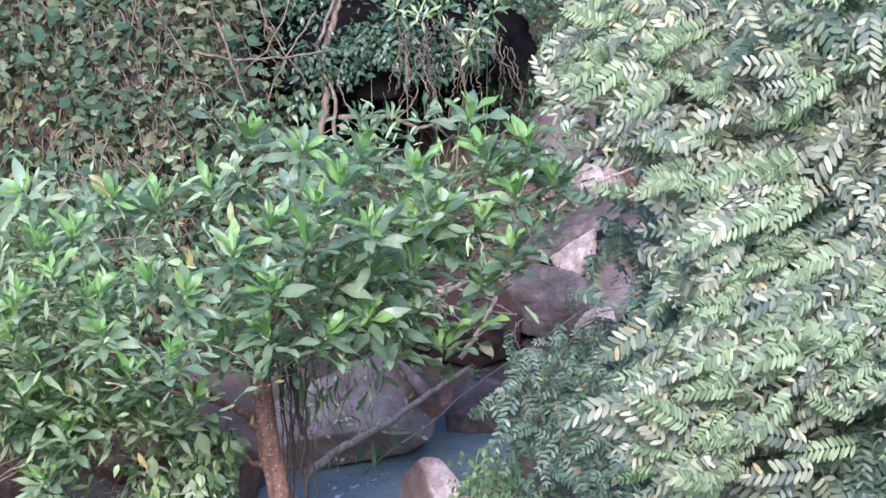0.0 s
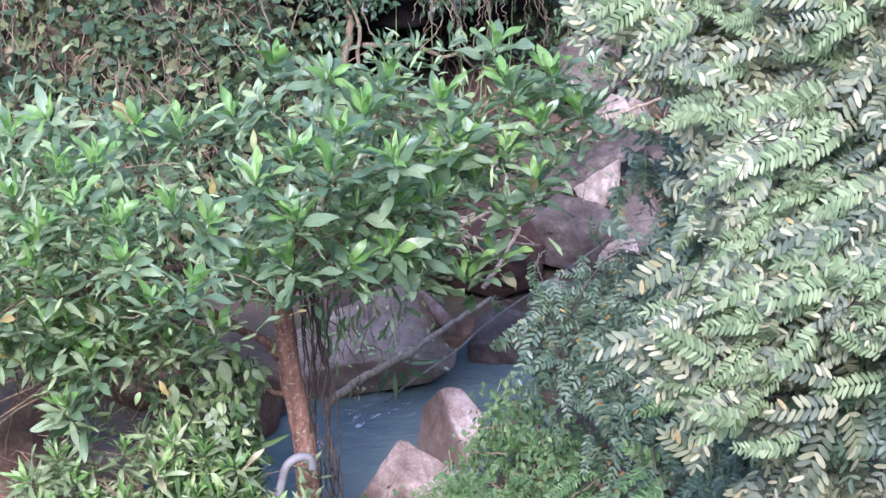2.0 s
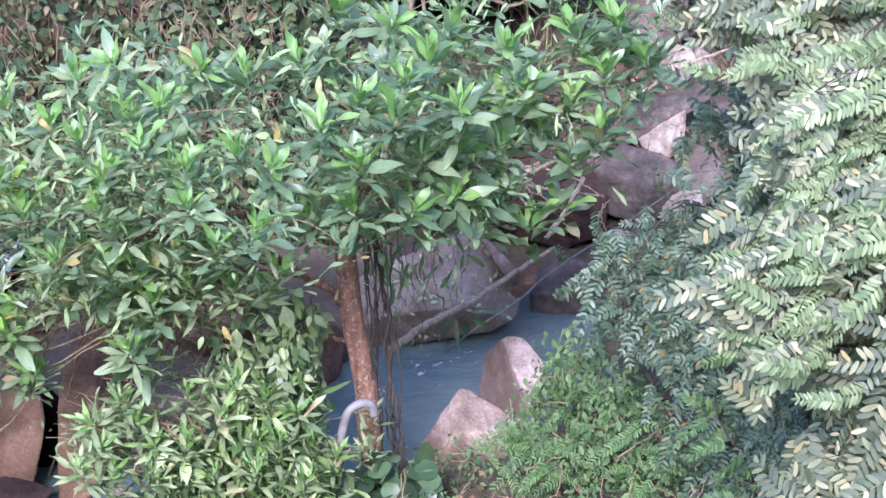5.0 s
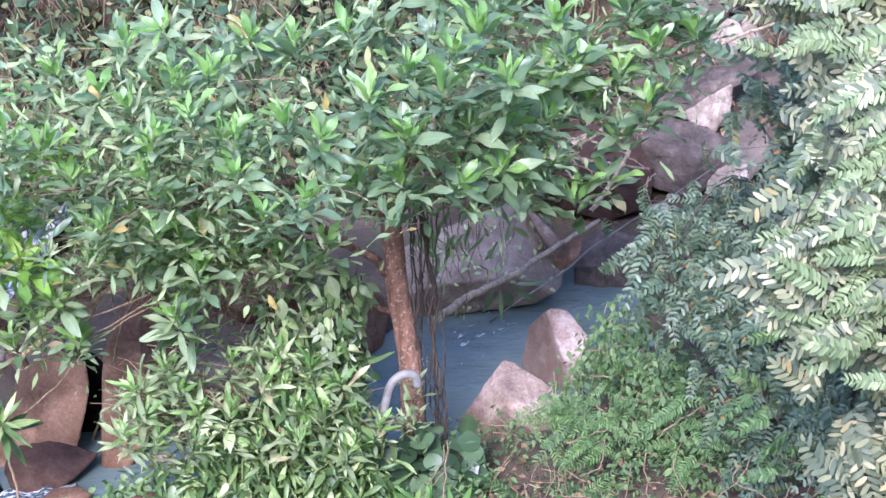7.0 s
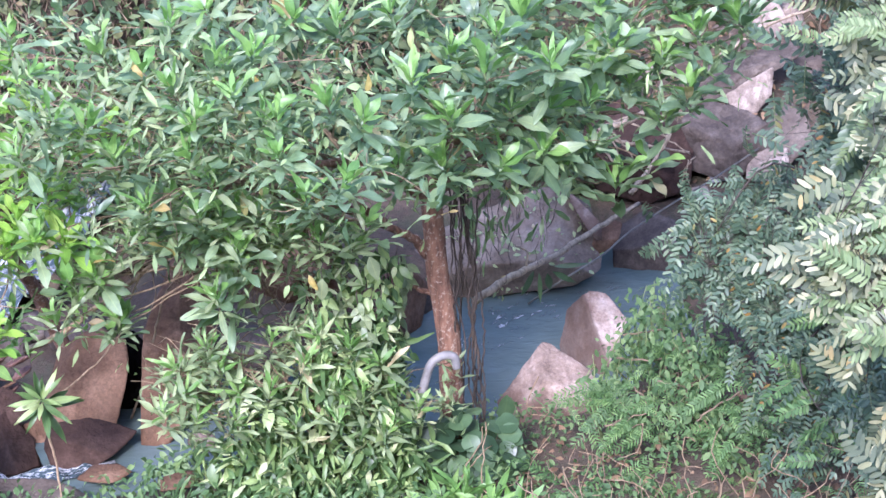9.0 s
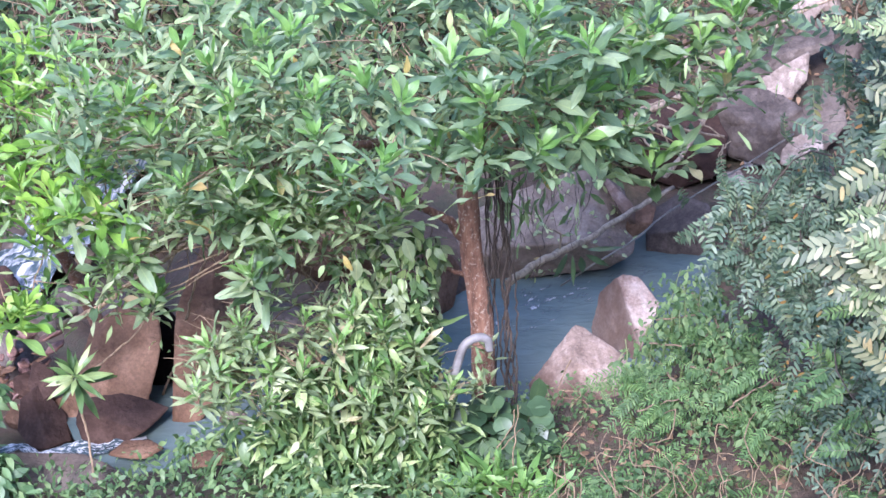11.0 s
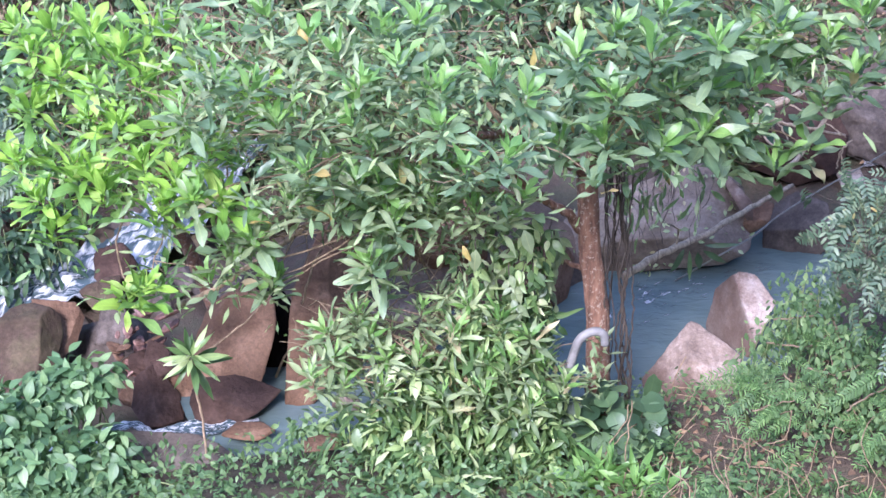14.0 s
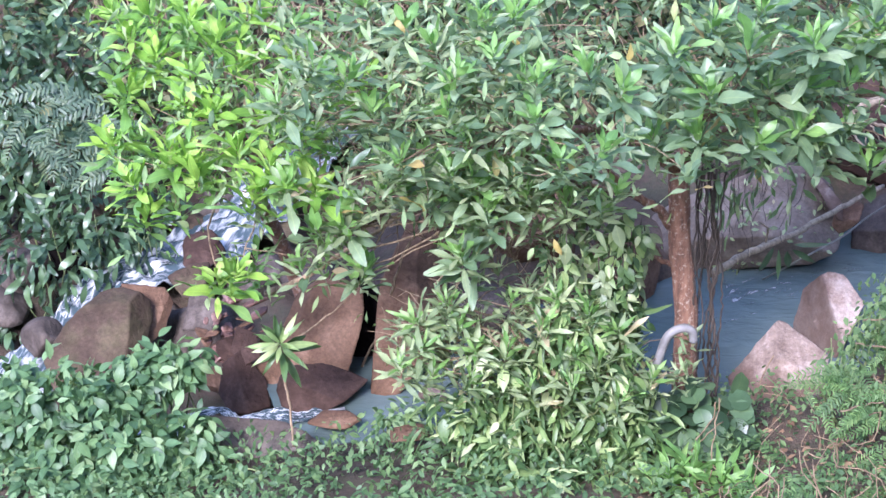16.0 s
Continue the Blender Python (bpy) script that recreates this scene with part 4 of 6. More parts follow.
SLIM = [blade(0.15 * l, 0.030 * w, 0.45, 1.0, d, f, tw, 6, 0.2, ph) for l, w, d, f, tw, ph in ((1.0, 1.0, 0.3, 0.25, 0.5, 0.0), (1.15, 0.8, 0.15, 0.4, -0.6, 2.0), (0.75, 1.2, 0.5, 0.2, 0.3, 4.0))]
OVATE = [blade(0.12, 0.055, 0.40, 1.05, d, f, tw) for d, f, tw in ((0.2, 0.2, 0.2), (0.4, 0.15, -0.3), (0.1, 0.3, 0.0))]
OVATE_FAR = [blade(0.12, 0.055, 0.40, 1.05, d, 0.2, 0.1, 3) for d in (0.15, 0.35)]
HEART = [blade(0.13, 0.10, 0.30, 1.1, d, f, tw, 4) for d, f, tw in ((0.2, 0.15, 0.1), (0.35, 0.1, -0.2))]
SMALL = [blade(0.055, 0.028, 0.45, 1.0, d, 0.2, 0, 3) for d in (0.1, 0.35)]
ROUND = [blade(0.13, 0.125, 0.48, 0.6, d, 0.12, 0, 6) for d in (0.1, 0.3)]
GRASS = [blade(0.26, 0.010, 0.3, 0.9, d, 0.3, 0, 5) for d in (0.3, 0.7)]


def leaflet(length, width, droop, fold=0.15):
    """An oblong leaflet along +x with a blunt round end."""
    v, f, uv = [], [], []
    for i, (t, w) in enumerate(((0.0, 0.16), (0.10, 0.66), (0.35, 0.98), (0.66, 0.96), (0.90, 0.62), (1.0, 0.14))):
        for k in (-1, 0, 1):
            v.append((length * t, 0.5 * k * w * width, -droop * length * t * t + abs(k) * 0.5 * w * width * fold))
            uv.append((t, 0.5 + 0.5 * k))
        if i:
            for k in (0, 1):
                p = 3 * (i - 1) + k
                f.append((p, p + 3, p + 4, p + 1))
    return np.array(v), f, np.array(uv)


def frond_piece(length=0.36, pairs=9, long=0.082, wide=0.028, droop=0.3, seed=0):
    """A feather leaf along +x: a bent stalk with leaflets in pairs."""
    rng = random.Random(seed)
    line = [(length * s, 0, -droop * length * s * s) for s in (0, 0.25, 0.5, 0.75, 1.0)]
    pieces = []
    for i in range(pairs):
        s = 0.12 + 0.86 * i / (pairs - 1)
        k = 0.72 + 0.28 * math.sin(math.pi * min(1, s * 0.9 + 0.1))
        p = Vector((length * s, 0, -droop * length * s * s))
        for side in (-1, 1):
            if rng.random() < 0.05:
                continue
            b = leaflet(long * k * rng.uniform(0.9, 1.1), wide * k, rng.uniform(0.05, 0.3))
            way = Vector((0.5 + 0.35 * s, side, -0.08 - 0.3 * droop * s + rng.uniform(-0.3, 0.3)))
            pieces.append(moved(b, aim(p, way + Vector((rng.uniform(-0.15, 0.15), 0, 0)), (0.2 * droop + rng.uniform(-0.3, 0.3), -0.35 * side, 1))))
    pieces.append(moved(leaflet(long * 0.8, wide * 0.8, 0.2), aim(line[-1], (1, 0, -droop * 1.6))))
    return joined(pieces), tube_piece(line, [0.0035, 0.003, 0.0026, 0.002, 0.0012], 4)


FROND_SHADE = [frond_piece(0.29, 9, 0.058, 0.022, d, 20 + i) for i, d in enumerate((0.15, 0.4, 0.6))]
FROND = [frond_piece(0.28, 9, 0.076, 0.0265, d, i) for i, d in enumerate((0.2, 0.5, 0.85))]
FROND_YOUNG = [frond_piece(0.29, 12, 0.068, 0.0205, d, 5 + i) for i, d in enumerate((0.15, 0.4))]
FROND_FINE = [frond_piece(0.30, 13, 0.055, 0.014, d, 9 + i) for i, d in enumerate((0.2, 0.6))]


def rosette_poses(at, up, rng, leaves=10, size=1.0, low=0.0):
    """Leaves round a shoot: short upright ones in the middle, long spreading ones round them, old ones that hang below."""
    up = Vector(up).normalized()
    a = up.cross(Vector((0.2, 0.9, 0.1))).normalized()
    b = up.cross(a)
    start, out = rng.uniform(0, 6.3), []
    for i in range(leaves):
        s = (i + 0.5) / leaves
        turn = start + i * 2.39996 + rng.uniform(-0.25, 0.25)
        lift = 1.30 - (1.30 - low) * s ** 0.85 + rng.uniform(-0.2, 0.2)
        way = (a * math.cos(turn) + b * math.sin(turn)) * math.cos(lift) + up * math.sin(lift)
        p = Vector(at) - up * (0.13 * s) + way * 0.012
        face = up * math.cos(lift) - (a * math.cos(turn) + b * math.sin(turn)) * math.sin(lift) + Vector((rng.uniform(-0.35, 0.35), rng.uniform(-0.35, 0.35), 0.1))
        out.append((s, aim(p, way, face, size * rng.uniform(0.75, 1.15) * (0.55 + 0.5 * min(1, s * 2.6)))))
    return out


def leaf_objects(name, templates, mats, material, parent, label=""):
    """Leaves as objects of their own that share a few meshes."""
    shared = [mesh_of(name, *t) for t in templates]
    for me in shared:
        me.materials.append(material)
    for i, m in enumerate(mats):
        ob = part(name, shared[i % len(shared)], None, parent)
        ob.matrix_basis = Matrix.Translation(-base_of(parent)) @ m


def spread(rng, k=1.0):
    return Vector((rng.gauss(0, k), rng.gauss(0, k), rng.gauss(0, k)))


# ---- the broad-leaved tree over the pool ----
GAPS = [(-0.39, -0.03, 0.30, 0.88), (-0.84, -0.36, -0.14, 0.31)]


def in_gap(p):
    """Openings in the low leaves, between x0 and x1 and between two levels slanted along the camera's line of sight,
    fitted to its view to lay the boulders bare.
    """
    v = p[2] + 0.49 * p[1]
    return any(x0 < p[0] < x1 and v0 < v < v1 for x0, x1, v0, v1 in GAPS)


def rosette_tree(name, at, label, trunk, limbs, rng, category="tree", young=0.38, size=1.0, fill=3, fill_out=0.3, back=0.3, own=300, mats=None, twig=0.0052, loose=2, lowest=1.8, shapes=None, low=0.08, inner=18):
    """A tree whose shoots end in rosettes. limbs: (start, start radius, shoot places)."""
    old_m, new_m = mats or (M_BROAD, M_YOUNG)
    tree, shapes = thing(name, at, label, category), shapes or BROAD + NARROW
    for k, (points, r0, r1) in enumerate(trunk):
        rod("trunk" if k == 0 else "limb", points, r0, r1, M_TRUNK, tree, "", 6, 0.006, k, 12)
    old, fresh, crisp, twigs = [], [], [], []
    pale, small = [], []
    for start, r, shoots, *tone in limbs:
        c = sum((Vector(p) for p in shoots), Vector()) / len(shoots)
        hub = Vector(start).lerp(c, 0.72) + Vector((0, 0.15, -0.12))
        line = smooth_line([start, Vector(start).lerp(hub, 0.5) + Vector((0, 0.05, 0.06)), hub], 6, 0.012, rng)
        limb = part("limb", mesh_of("limb", *tube_piece(line, [r * (1 - 0.55 * i / (len(line) - 1)) for i in range(len(line))], 9)), M_TRUNK, tree)
        for p in shoots:
            p = Vector(p)
            sparse = p.x > 1.88 and p.z < 2.1
            places = [(p + Vector((0, -0.05, 0.02)), 1.0)]
            for _ in range(fill if p.z > lowest and not sparse else 0):
                places.append((p + Vector((rng.gauss(0, fill_out), abs(rng.gauss(0, back)) + 0.10, -abs(rng.gauss(0.07, fill_out * 0.5)))), 0.9))
            j = line[min(len(line) - 1, int(rng.uniform(0.35, 1.0) * len(line)))]
            knot = p.lerp(j, 0.4) + Vector((0, 0.14, -0.06)) + spread(rng, 0.06)
            twigs.append(tube_piece(smooth_line([j, knot, p - Vector((0, 0, 0.02))], 4, 0.014, rng), [twig * (1.7 - 1.2 * i / 8) for i in range(9)], 5))
            for q, k in places:
                up = Vector((rng.gauss(0, 0.35), -0.12 + rng.gauss(0, 0.3), 1))
                if k < 1:
                    f = knot.lerp(p, 0.6)
                    twigs.append(tube_piece(smooth_line([f, f.lerp(q, 0.5) + spread(rng, 0.04), q], 3, 0.008, rng), [twig * (0.7 - 0.05 * i) for i in range(7)], 4))
                for s, m in rosette_poses(q, up, rng, rng.randint(8, 11) if sparse else rng.randint(14, 19) if k == 1.0 else rng.randint(9, 14), size * (rng.uniform(0.95, 1.15) if k == 1.0 else rng.uniform(0.55, 0.85)) * (0.82 if tone else 1.0), low):
                    if in_gap(m.translation):
                        continue
                    (fresh if s < young and k == 1.0 else pale if tone and rng.random() < tone[0] else crisp if k == 1.0 else old).append((m, limb))
            for _ in range(inner if p.z > lowest and not sparse else 0):
                q = p + Vector((rng.gauss(0, 0.18), abs(rng.gauss(0.08, 0.2)), rng.gauss(-0.02, 0.11)))
                if not in_gap(q):
                    small.append(aim(q, Vector((rng.gauss(0, 0.7), rng.gauss(-0.2, 0.6), rng.gauss(-0.5, 0.6))), spread(rng, 0.7) + Vector((0, -0.4, 0.7)), rng.uniform(0.3, 0.7)))
            for _ in range(loose if p.z > lowest and not sparse else 0):
                q = p + Vector((rng.gauss(0, 0.16), rng.gauss(0.05, 0.14), rng.gauss(-0.12, 0.13)))
                way = Vector((rng.gauss(0, 0.7), rng.gauss(-0.2, 0.6), rng.gauss(-0.25, 0.6)))
                if in_gap(q):
                    continue
                (pale if tone and rng.random() < tone[0] else old).append((aim(q, way, spread(rng, 0.8) + Vector((0, 0, 0.8)), size * rng.uniform(0.4, 0.75)), limb))
    crisp.sort(key=lambda e: e[0].translation.y)
    for picked, mat in ((fresh[:own // 2], new_m), (crisp[:own // 2], old_m)):
        for limb in {id(e[1]): e[1] for e in picked}.values():
            leaf_objects("leaf", shapes, [m for m, owner in picked if owner is limb], mat, limb)
    cloud("foliage", shapes[:6], [m for m, owner in crisp[own // 2:]], old_m, tree)
    old, fresh, pale = ([m for m, owner in old], [m for m, owner in fresh[own // 2:]], [m for m, owner in pale])
    cloud("foliage", shapes, old, old_m, tree)
    if small:
        cloud("inner_foliage", NARROW + OVATE[:1], small, M_UNDER, tree)
    if pale:
        cloud("foliage", NARROW, pale, M_PALE, tree)
    cloud("foliage", shapes, fresh, new_m, tree)
    part("branchwork", mesh_of("branchwork", *joined(twigs)), M_TWIG, tree)["kind"] = "stuff"
    return tree


SHOOTS_RIGHT = [
    (1.30, -0.84, 2.92), (1.57, -0.92, 2.83), (1.83, -1.17, 2.88), (2.12, -1.07, 2.71), (2.50, -0.64, 2.85),
    (2.50, -0.91, 2.72), (2.64, -1.01, 2.52), (2.92, -0.75, 2.49), (2.20, -1.15, 2.51), (2.47, -1.02, 2.41),
    (2.59, -1.11, 2.24), (2.78, -0.75, 2.70), (2.09, -1.07, 2.40), (2.30, -1.05, 2.28),
    (2.26, -1.02, 1.76), (2.45, -0.85, 1.73), (2.08, -1.13, 1.95), (1.94, -1.14, 1.84), (2.51, -0.88, 1.97)]
SHOOTS_MID = [
    (0.56, -1.20, 2.76), (0.76, -1.44, 2.81), (1.51, -1.78, 2.83), (1.28, -1.86, 2.79), (1.73, -1.96, 2.74),
    (1.06, -2.16, 2.77), (1.40, -2.20, 2.82), (1.22, -2.25, 2.60), (1.59, -1.64, 2.39), (1.81, -1.48, 2.33),
    (2.04, -1.32, 2.28), (0.98, -2.10, 2.31), (1.19, -2.13, 2.33), (1.50, -2.00, 2.24), (1.75, -1.64, 2.16),
    (2.19, -1.22, 1.78), (1.93, -1.39, 2.04), (1.67, -1.48, 2.83), (1.03, -1.37, 2.83)]
SHOOTS_LEFT = [
    (0.16, -1.96, 2.86), (0.65, -2.31, 2.74), (0.82, -2.37, 2.66), (0.42, -2.45, 2.55), (0.70, -2.82, 2.56),
    (0.23, -2.22, 2.78), (0.03, -2.25, 2.60), (0.13, -1.68, 3.00), (0.35, -1.70, 2.78), (0.53, -2.54, 2.38),
    (0.37, -2.28, 2.68), (0.10, -2.15, 2.32), (0.22, -1.92, 1.85), (0.03, -1.92, 2.06)]
SHOOTS_FAR = [
    (-0.68, -1.92, 2.82), (-0.39, -1.71, 2.84), (-0.57, -2.21, 2.70), (-0.42, -2.23, 2.68), (-0.04, -1.51, 2.89),
    (-0.81, -1.44, 2.85), (-0.05, -2.01, 2.75), (0.21, -1.99, 2.84), (-0.18, -1.87, 2.79), (0.07, -2.27, 2.70),
    (0.43, -2.40, 2.73), (-0.33, -2.20, 2.51), (0.01, -2.33, 2.54), (-0.20, -2.23, 2.26), (-0.50, -1.56, 1.71),
    (-0.65, -1.51, 1.54), (-0.44, -1.52, 1.34), (0.08, -1.80, 1.56), (-0.78, -1.68, 1.88),
    (-0.04, -1.76, 1.86), (-0.78, -2.06, 2.48), (0.16, -1.94, 1.99)]
SHOOTS_DROOP = [
    (0.16, -1.61, 1.61), (0.80, -1.58, 1.69),
    (0.27, -1.64, 1.78), (0.43, -1.63, 1.80), (0.61, -1.65, 1.77), (0.06, -1.58, 1.69),
    (0.10, -1.60, 1.42), (0.86, -1.63, 1.81), (0.41, -1.81, 1.89), (-0.40, -1.53, 1.32),
    (-0.18, -1.62, 1.83), (0.04, -1.76, 1.99), (0.21, -1.76, 1.99), (-0.07, -1.74, 2.04), (-0.30, -1.54, 1.77),
    (0.32, -1.76, 1.99), (0.49, -1.74, 2.04), (0.10, -1.64, 1.78), (-0.23, -1.75, 2.02), (-0.60, -1.56, 1.49),
    (-0.73, -1.61, 1.39), (-0.50, -1.61, 1.61), ]
SHOOTS_LIME = [
    (-1.62, -0.91, 2.38), (-1.74, -0.67, 2.42), (-1.53, -0.85, 2.48), (-1.46, -1.04, 2.34), (-1.59, -1.02, 2.14),
    (-1.28, -1.18, 2.27), (-1.33, -1.24, 2.14), (-1.39, -1.35, 1.93), (-1.61, -1.33, 1.74), (-1.49, -1.39, 1.61),
    (-1.31, -1.37, 1.88), (-1.12, -1.19, 2.49), (-1.25, -1.40, 1.83), (-0.89, -1.47, 2.14), (-0.86, -1.57, 1.94),
    (-0.68, -1.60, 2.10), (-0.92, -1.63, 1.81), (-0.63, -1.62, 1.83), (-0.51, -1.65, 2.45), (-0.39, -1.77, 2.44),
    (-1.00, -1.34, 2.39), (-0.74, -1.41, 2.48), (-1.08, -1.27, 1.19), (-1.18, -1.20, 1.09), (-1.16, -1.26, 2.11),
    (-1.04, -1.44, 1.97), (-1.72, -1.06, 1.84), (-1.29, -0.96, 2.49), (-0.94, -1.23, 2.62)]
SHOOTS_LOW = [
    (0.02, -1.63, 1.20), (0.51, -1.72, 1.11), (-0.10, -1.72, 0.99), (0.35, -1.57, 1.17), (0.75, -1.62, 1.13),
    (0.89, -1.67, 1.05), (0.16, -1.74, 0.98), (0.68, -1.71, 0.93), (0.97, -1.66, 0.87), (0.08, -1.69, 1.09),
    (0.59, -1.49, 1.15), (0.79, -1.81, 0.97), (0.33, -1.85, 1.03), (1.08, -1.70, 0.79), (-0.05, -1.78, 0.86),
    (0.15, -1.80, 0.85), (0.43, -1.85, 0.82), (0.66, -1.86, 0.84), (0.92, -1.82, 0.74), (-0.22, -1.75, 0.89),
    (-0.15, -1.66, 1.10)]
YELLOWED = [((0.25, -1.96, 2.17), 0.95), ((0.34, -1.90, 2.17), 0.45), ((0.34, -1.89, 2.07), 0.45), ((0.55, -1.78, 1.62), 0.75), ((-0.35, -2.10, 2.14), 0.45), ((0.90, -2.0, 2.58), 0.5), ((1.09, -1.9, 2.93), 0.8), ((0.86, -2.2, 2.82), 0.75), ((0.57, -2.4, 2.34), 0.8)]
TOP = (1.25, -0.95, 1.63)
main = rosette_tree("broadleaf_tree", (1.33, -1.05, 0.31), "leaning broad-leaved tree with rosettes of glossy green leaves", [
    ([(1.38, -1.05, -0.02), (1.33, -1.05, 0.35), (1.32, -1.02, 0.79), (1.27, -1.00, 1.22), TOP], 0.074, 0.058),
    ([(1.22, -0.98, 1.31), (1.15, -1.00, 1.42), (1.00, -1.05, 1.54), (0.84, -1.20, 1.74)], 0.030, 0.016),
    ([(1.24, -1.00, 1.09), (1.14, -1.05, 1.16), (1.04, -1.10, 1.30)], 0.016, 0.009)],
    [(TOP, 0.042, SHOOTS_RIGHT), (TOP, 0.045, SHOOTS_MID), (TOP, 0.04, SHOOTS_LEFT, 0.25), ((1.00, -1.05, 1.54), 0.03, SHOOTS_FAR, 0.55), ((1.00, -1.05, 1.54), 0.02, SHOOTS_DROOP, 0.8)], random.Random(5), lowest=1.5)
ry = random.Random(15)
leaf_objects("yellowed_leaf", BROAD[:2], [aim(Vector(p), (ry.gauss(0, 0.4), -0.3, -1), (ry.gauss(0, 0.4), -0.9, 0.3), 0.68 * k) for p, k in YELLOWED], M_YELLOW, main)
lime = rosette_tree("sunlit_young_tree", (-0.9, 0.35, 0.2), "sunlit young tree with lime green leaf rosettes", [
    ([(-0.75, 0.3, -0.1), (-0.95, 0.2, 0.6), (-1.05, -0.3, 1.2), (-1.0, -0.7, 1.6)], 0.05, 0.03)],
    [((-1.0, -0.7, 1.6), 0.028, SHOOTS_LIME)], random.Random(8), young=0.8, size=0.88, mats=(M_YOUNG, M_LIME), lowest=0.9, fill=2, fill_out=0.17, back=0.25, low=0.0)
shrub = rosette_tree("broadleaf_shrub", (0.55, -1.70, 0.56), "bushy shrub with pale green leaf rosettes on the bank", [
    ([(0.57, -1.60, 0.40), (0.56, -1.55, 0.61), (0.54, -1.55, 0.82)], 0.03, 0.018)],
    [((0.53, -1.55, 0.75), 0.016, SHOOTS_LOW)], random.Random(11), "shrub", 0.35, 0.76, 5, 0.17, 0.2, mats=(M_SHRUB, M_YOUNG), lowest=0.0, shapes=NARROW, inner=8)

# a lone rosette on a bare stem over the spill
lone = thing("rosette_plant", (-0.81, -1.35, 0.32), "single leafy rosette on a thin bare stem", "plant")
rod("stem", [(-0.80, -1.50, 0.25), (-0.82, -1.40, 0.44), (-0.85, -1.37, 0.63), (-0.86, -1.35, 0.78)], 0.006, 0.008, M_TWIG, lone, "", 5, 0.004, 3)
leaf_objects("leaf", NARROW, [m for s, m in rosette_poses((-0.86, -1.39, 0.82), (0.1, -0.75, 0.7), random.Random(4), 28, 1.0, -0.25)], M_CLIMB, lone)

# ---- the feather-leaved tree on the bank ----
def frond_tree(name, at, label, trunk, sprays, rng, mats, count=8, size=1.0, reach=0.26, templates=FROND, own=300, lean=(-0.38, -0.38, -0.42), shift=0.0, young=0.0, young_mat=None, shadow_share=0.0, shadow_mat=None):
    tree = thing(name, at, label, "tree")
    rod("trunk", trunk, 0.07, 0.035, M_TRUNK, tree, "", 6, 0.01, 2, 10)
    hub, twigs, poses = Vector(trunk[-1]), [], []
    for place in sprays:
        fresh, in_shadow = place in SPRAYS_FRESH, place in SPRAYS_SHADOW
        p = Vector(place) + Vector((shift, 0, 0.05))
        mid = p.lerp(hub, 0.45) + Vector((0, 0.1, 0.15)) + spread(rng, 0.06)
        line = smooth_line([hub + spread(rng, 0.3), mid + spread(rng, 0.1), p], 5, 0.012, rng)
        twigs.append(tube_piece(line, [0.008 - 0.006 * i / (len(line) - 1) for i in range(len(line))], 6))
        flush = fresh or not in_shadow and young > 0 and rng.random() < young
        turned = Vector((-0.25, -0.75, 0.75)) + Vector((rng.gauss(0, 0.45), rng.gauss(0, 0.3), rng.gauss(0, 0.35)))
        # some sprays carry dark leaves as painted shadow
        shadowed = in_shadow or not flush and rng.random() < shadow_share
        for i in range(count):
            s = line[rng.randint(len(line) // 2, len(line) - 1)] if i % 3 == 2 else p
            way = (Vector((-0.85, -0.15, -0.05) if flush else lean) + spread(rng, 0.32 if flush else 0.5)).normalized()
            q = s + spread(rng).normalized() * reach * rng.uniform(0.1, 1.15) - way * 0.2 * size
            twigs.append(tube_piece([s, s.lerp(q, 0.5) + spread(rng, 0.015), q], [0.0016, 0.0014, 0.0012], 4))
            poses.append((1 if flush and i < (20 if fresh else 12) else 2 if shadowed and i % 4 else 0, aim(q, way, turned + spread(rng, 0.28), size * (0.85 if flush else 1.0) * rng.uniform(0.7, 1.15))))
    rng.shuffle(poses)
    for fl, mat in ((1, young_mat), (2, shadow_mat), (0, mats)):
        ms = [m for k, m in poses if k == fl]
        if ms:
            n = own if not fl else 60
            shared = []
            for leafy, stalk in (FROND_YOUNG if fl == 1 else templates):
                me = mesh_of("frond", *joined([leafy, stalk]))
                me.materials.append(mat)
                me.materials.append(M_STEM)
                idx = np.zeros(len(me.polygons), dtype=np.int32)
                idx[len(leafy[1]):] = 1
                me.polygons.foreach_set("material_index", idx)
                shared.append(me)
            for i, m in enumerate(ms[:n]):
                part("frond", shared[i % len(shared)], None, tree).matrix_basis = Matrix.Translation(-tree.location) @ m
            if ms[n:]:
                cloud("foliage", [a for a, b in (FROND_YOUNG if fl == 1 else templates)], ms[n:], mat, tree)
    part("branchwork", mesh_of("branchwork", *joined(twigs)), M_VINE, tree)["kind"] = "stuff"
    return tree


SPRAYS_HIGH = [
    (2.53, -3.86, 4.12), (2.56, -3.80, 3.70), (2.64, -3.85, 3.90), (2.74, -4.49, 4.27), (2.82, -4.58, 4.07),
    (2.97, -4.73, 4.31), (3.04, -4.83, 4.08), (2.70, -4.03, 3.74), (2.76, -4.30, 3.62), (2.90, -4.60, 3.77),
    (3.04, -4.84, 3.77), (2.57, -4.02, 3.43), (2.59, -4.17, 3.32), (2.78, -4.38, 3.42), (2.89, -4.68, 3.54),
    (3.06, -4.93, 3.54)]
SPRAYS_LOW = [
    (2.50, -4.41, 3.21), (2.57, -4.63, 3.24), (2.83, -4.56, 3.27), (2.94, -4.88, 3.34), (3.04, -5.10, 3.37)]
SPRAYS_END = [
    (2.51, -4.98, 2.14), (2.53, -5.10, 2.37), (2.42, -5.09, 2.12)]
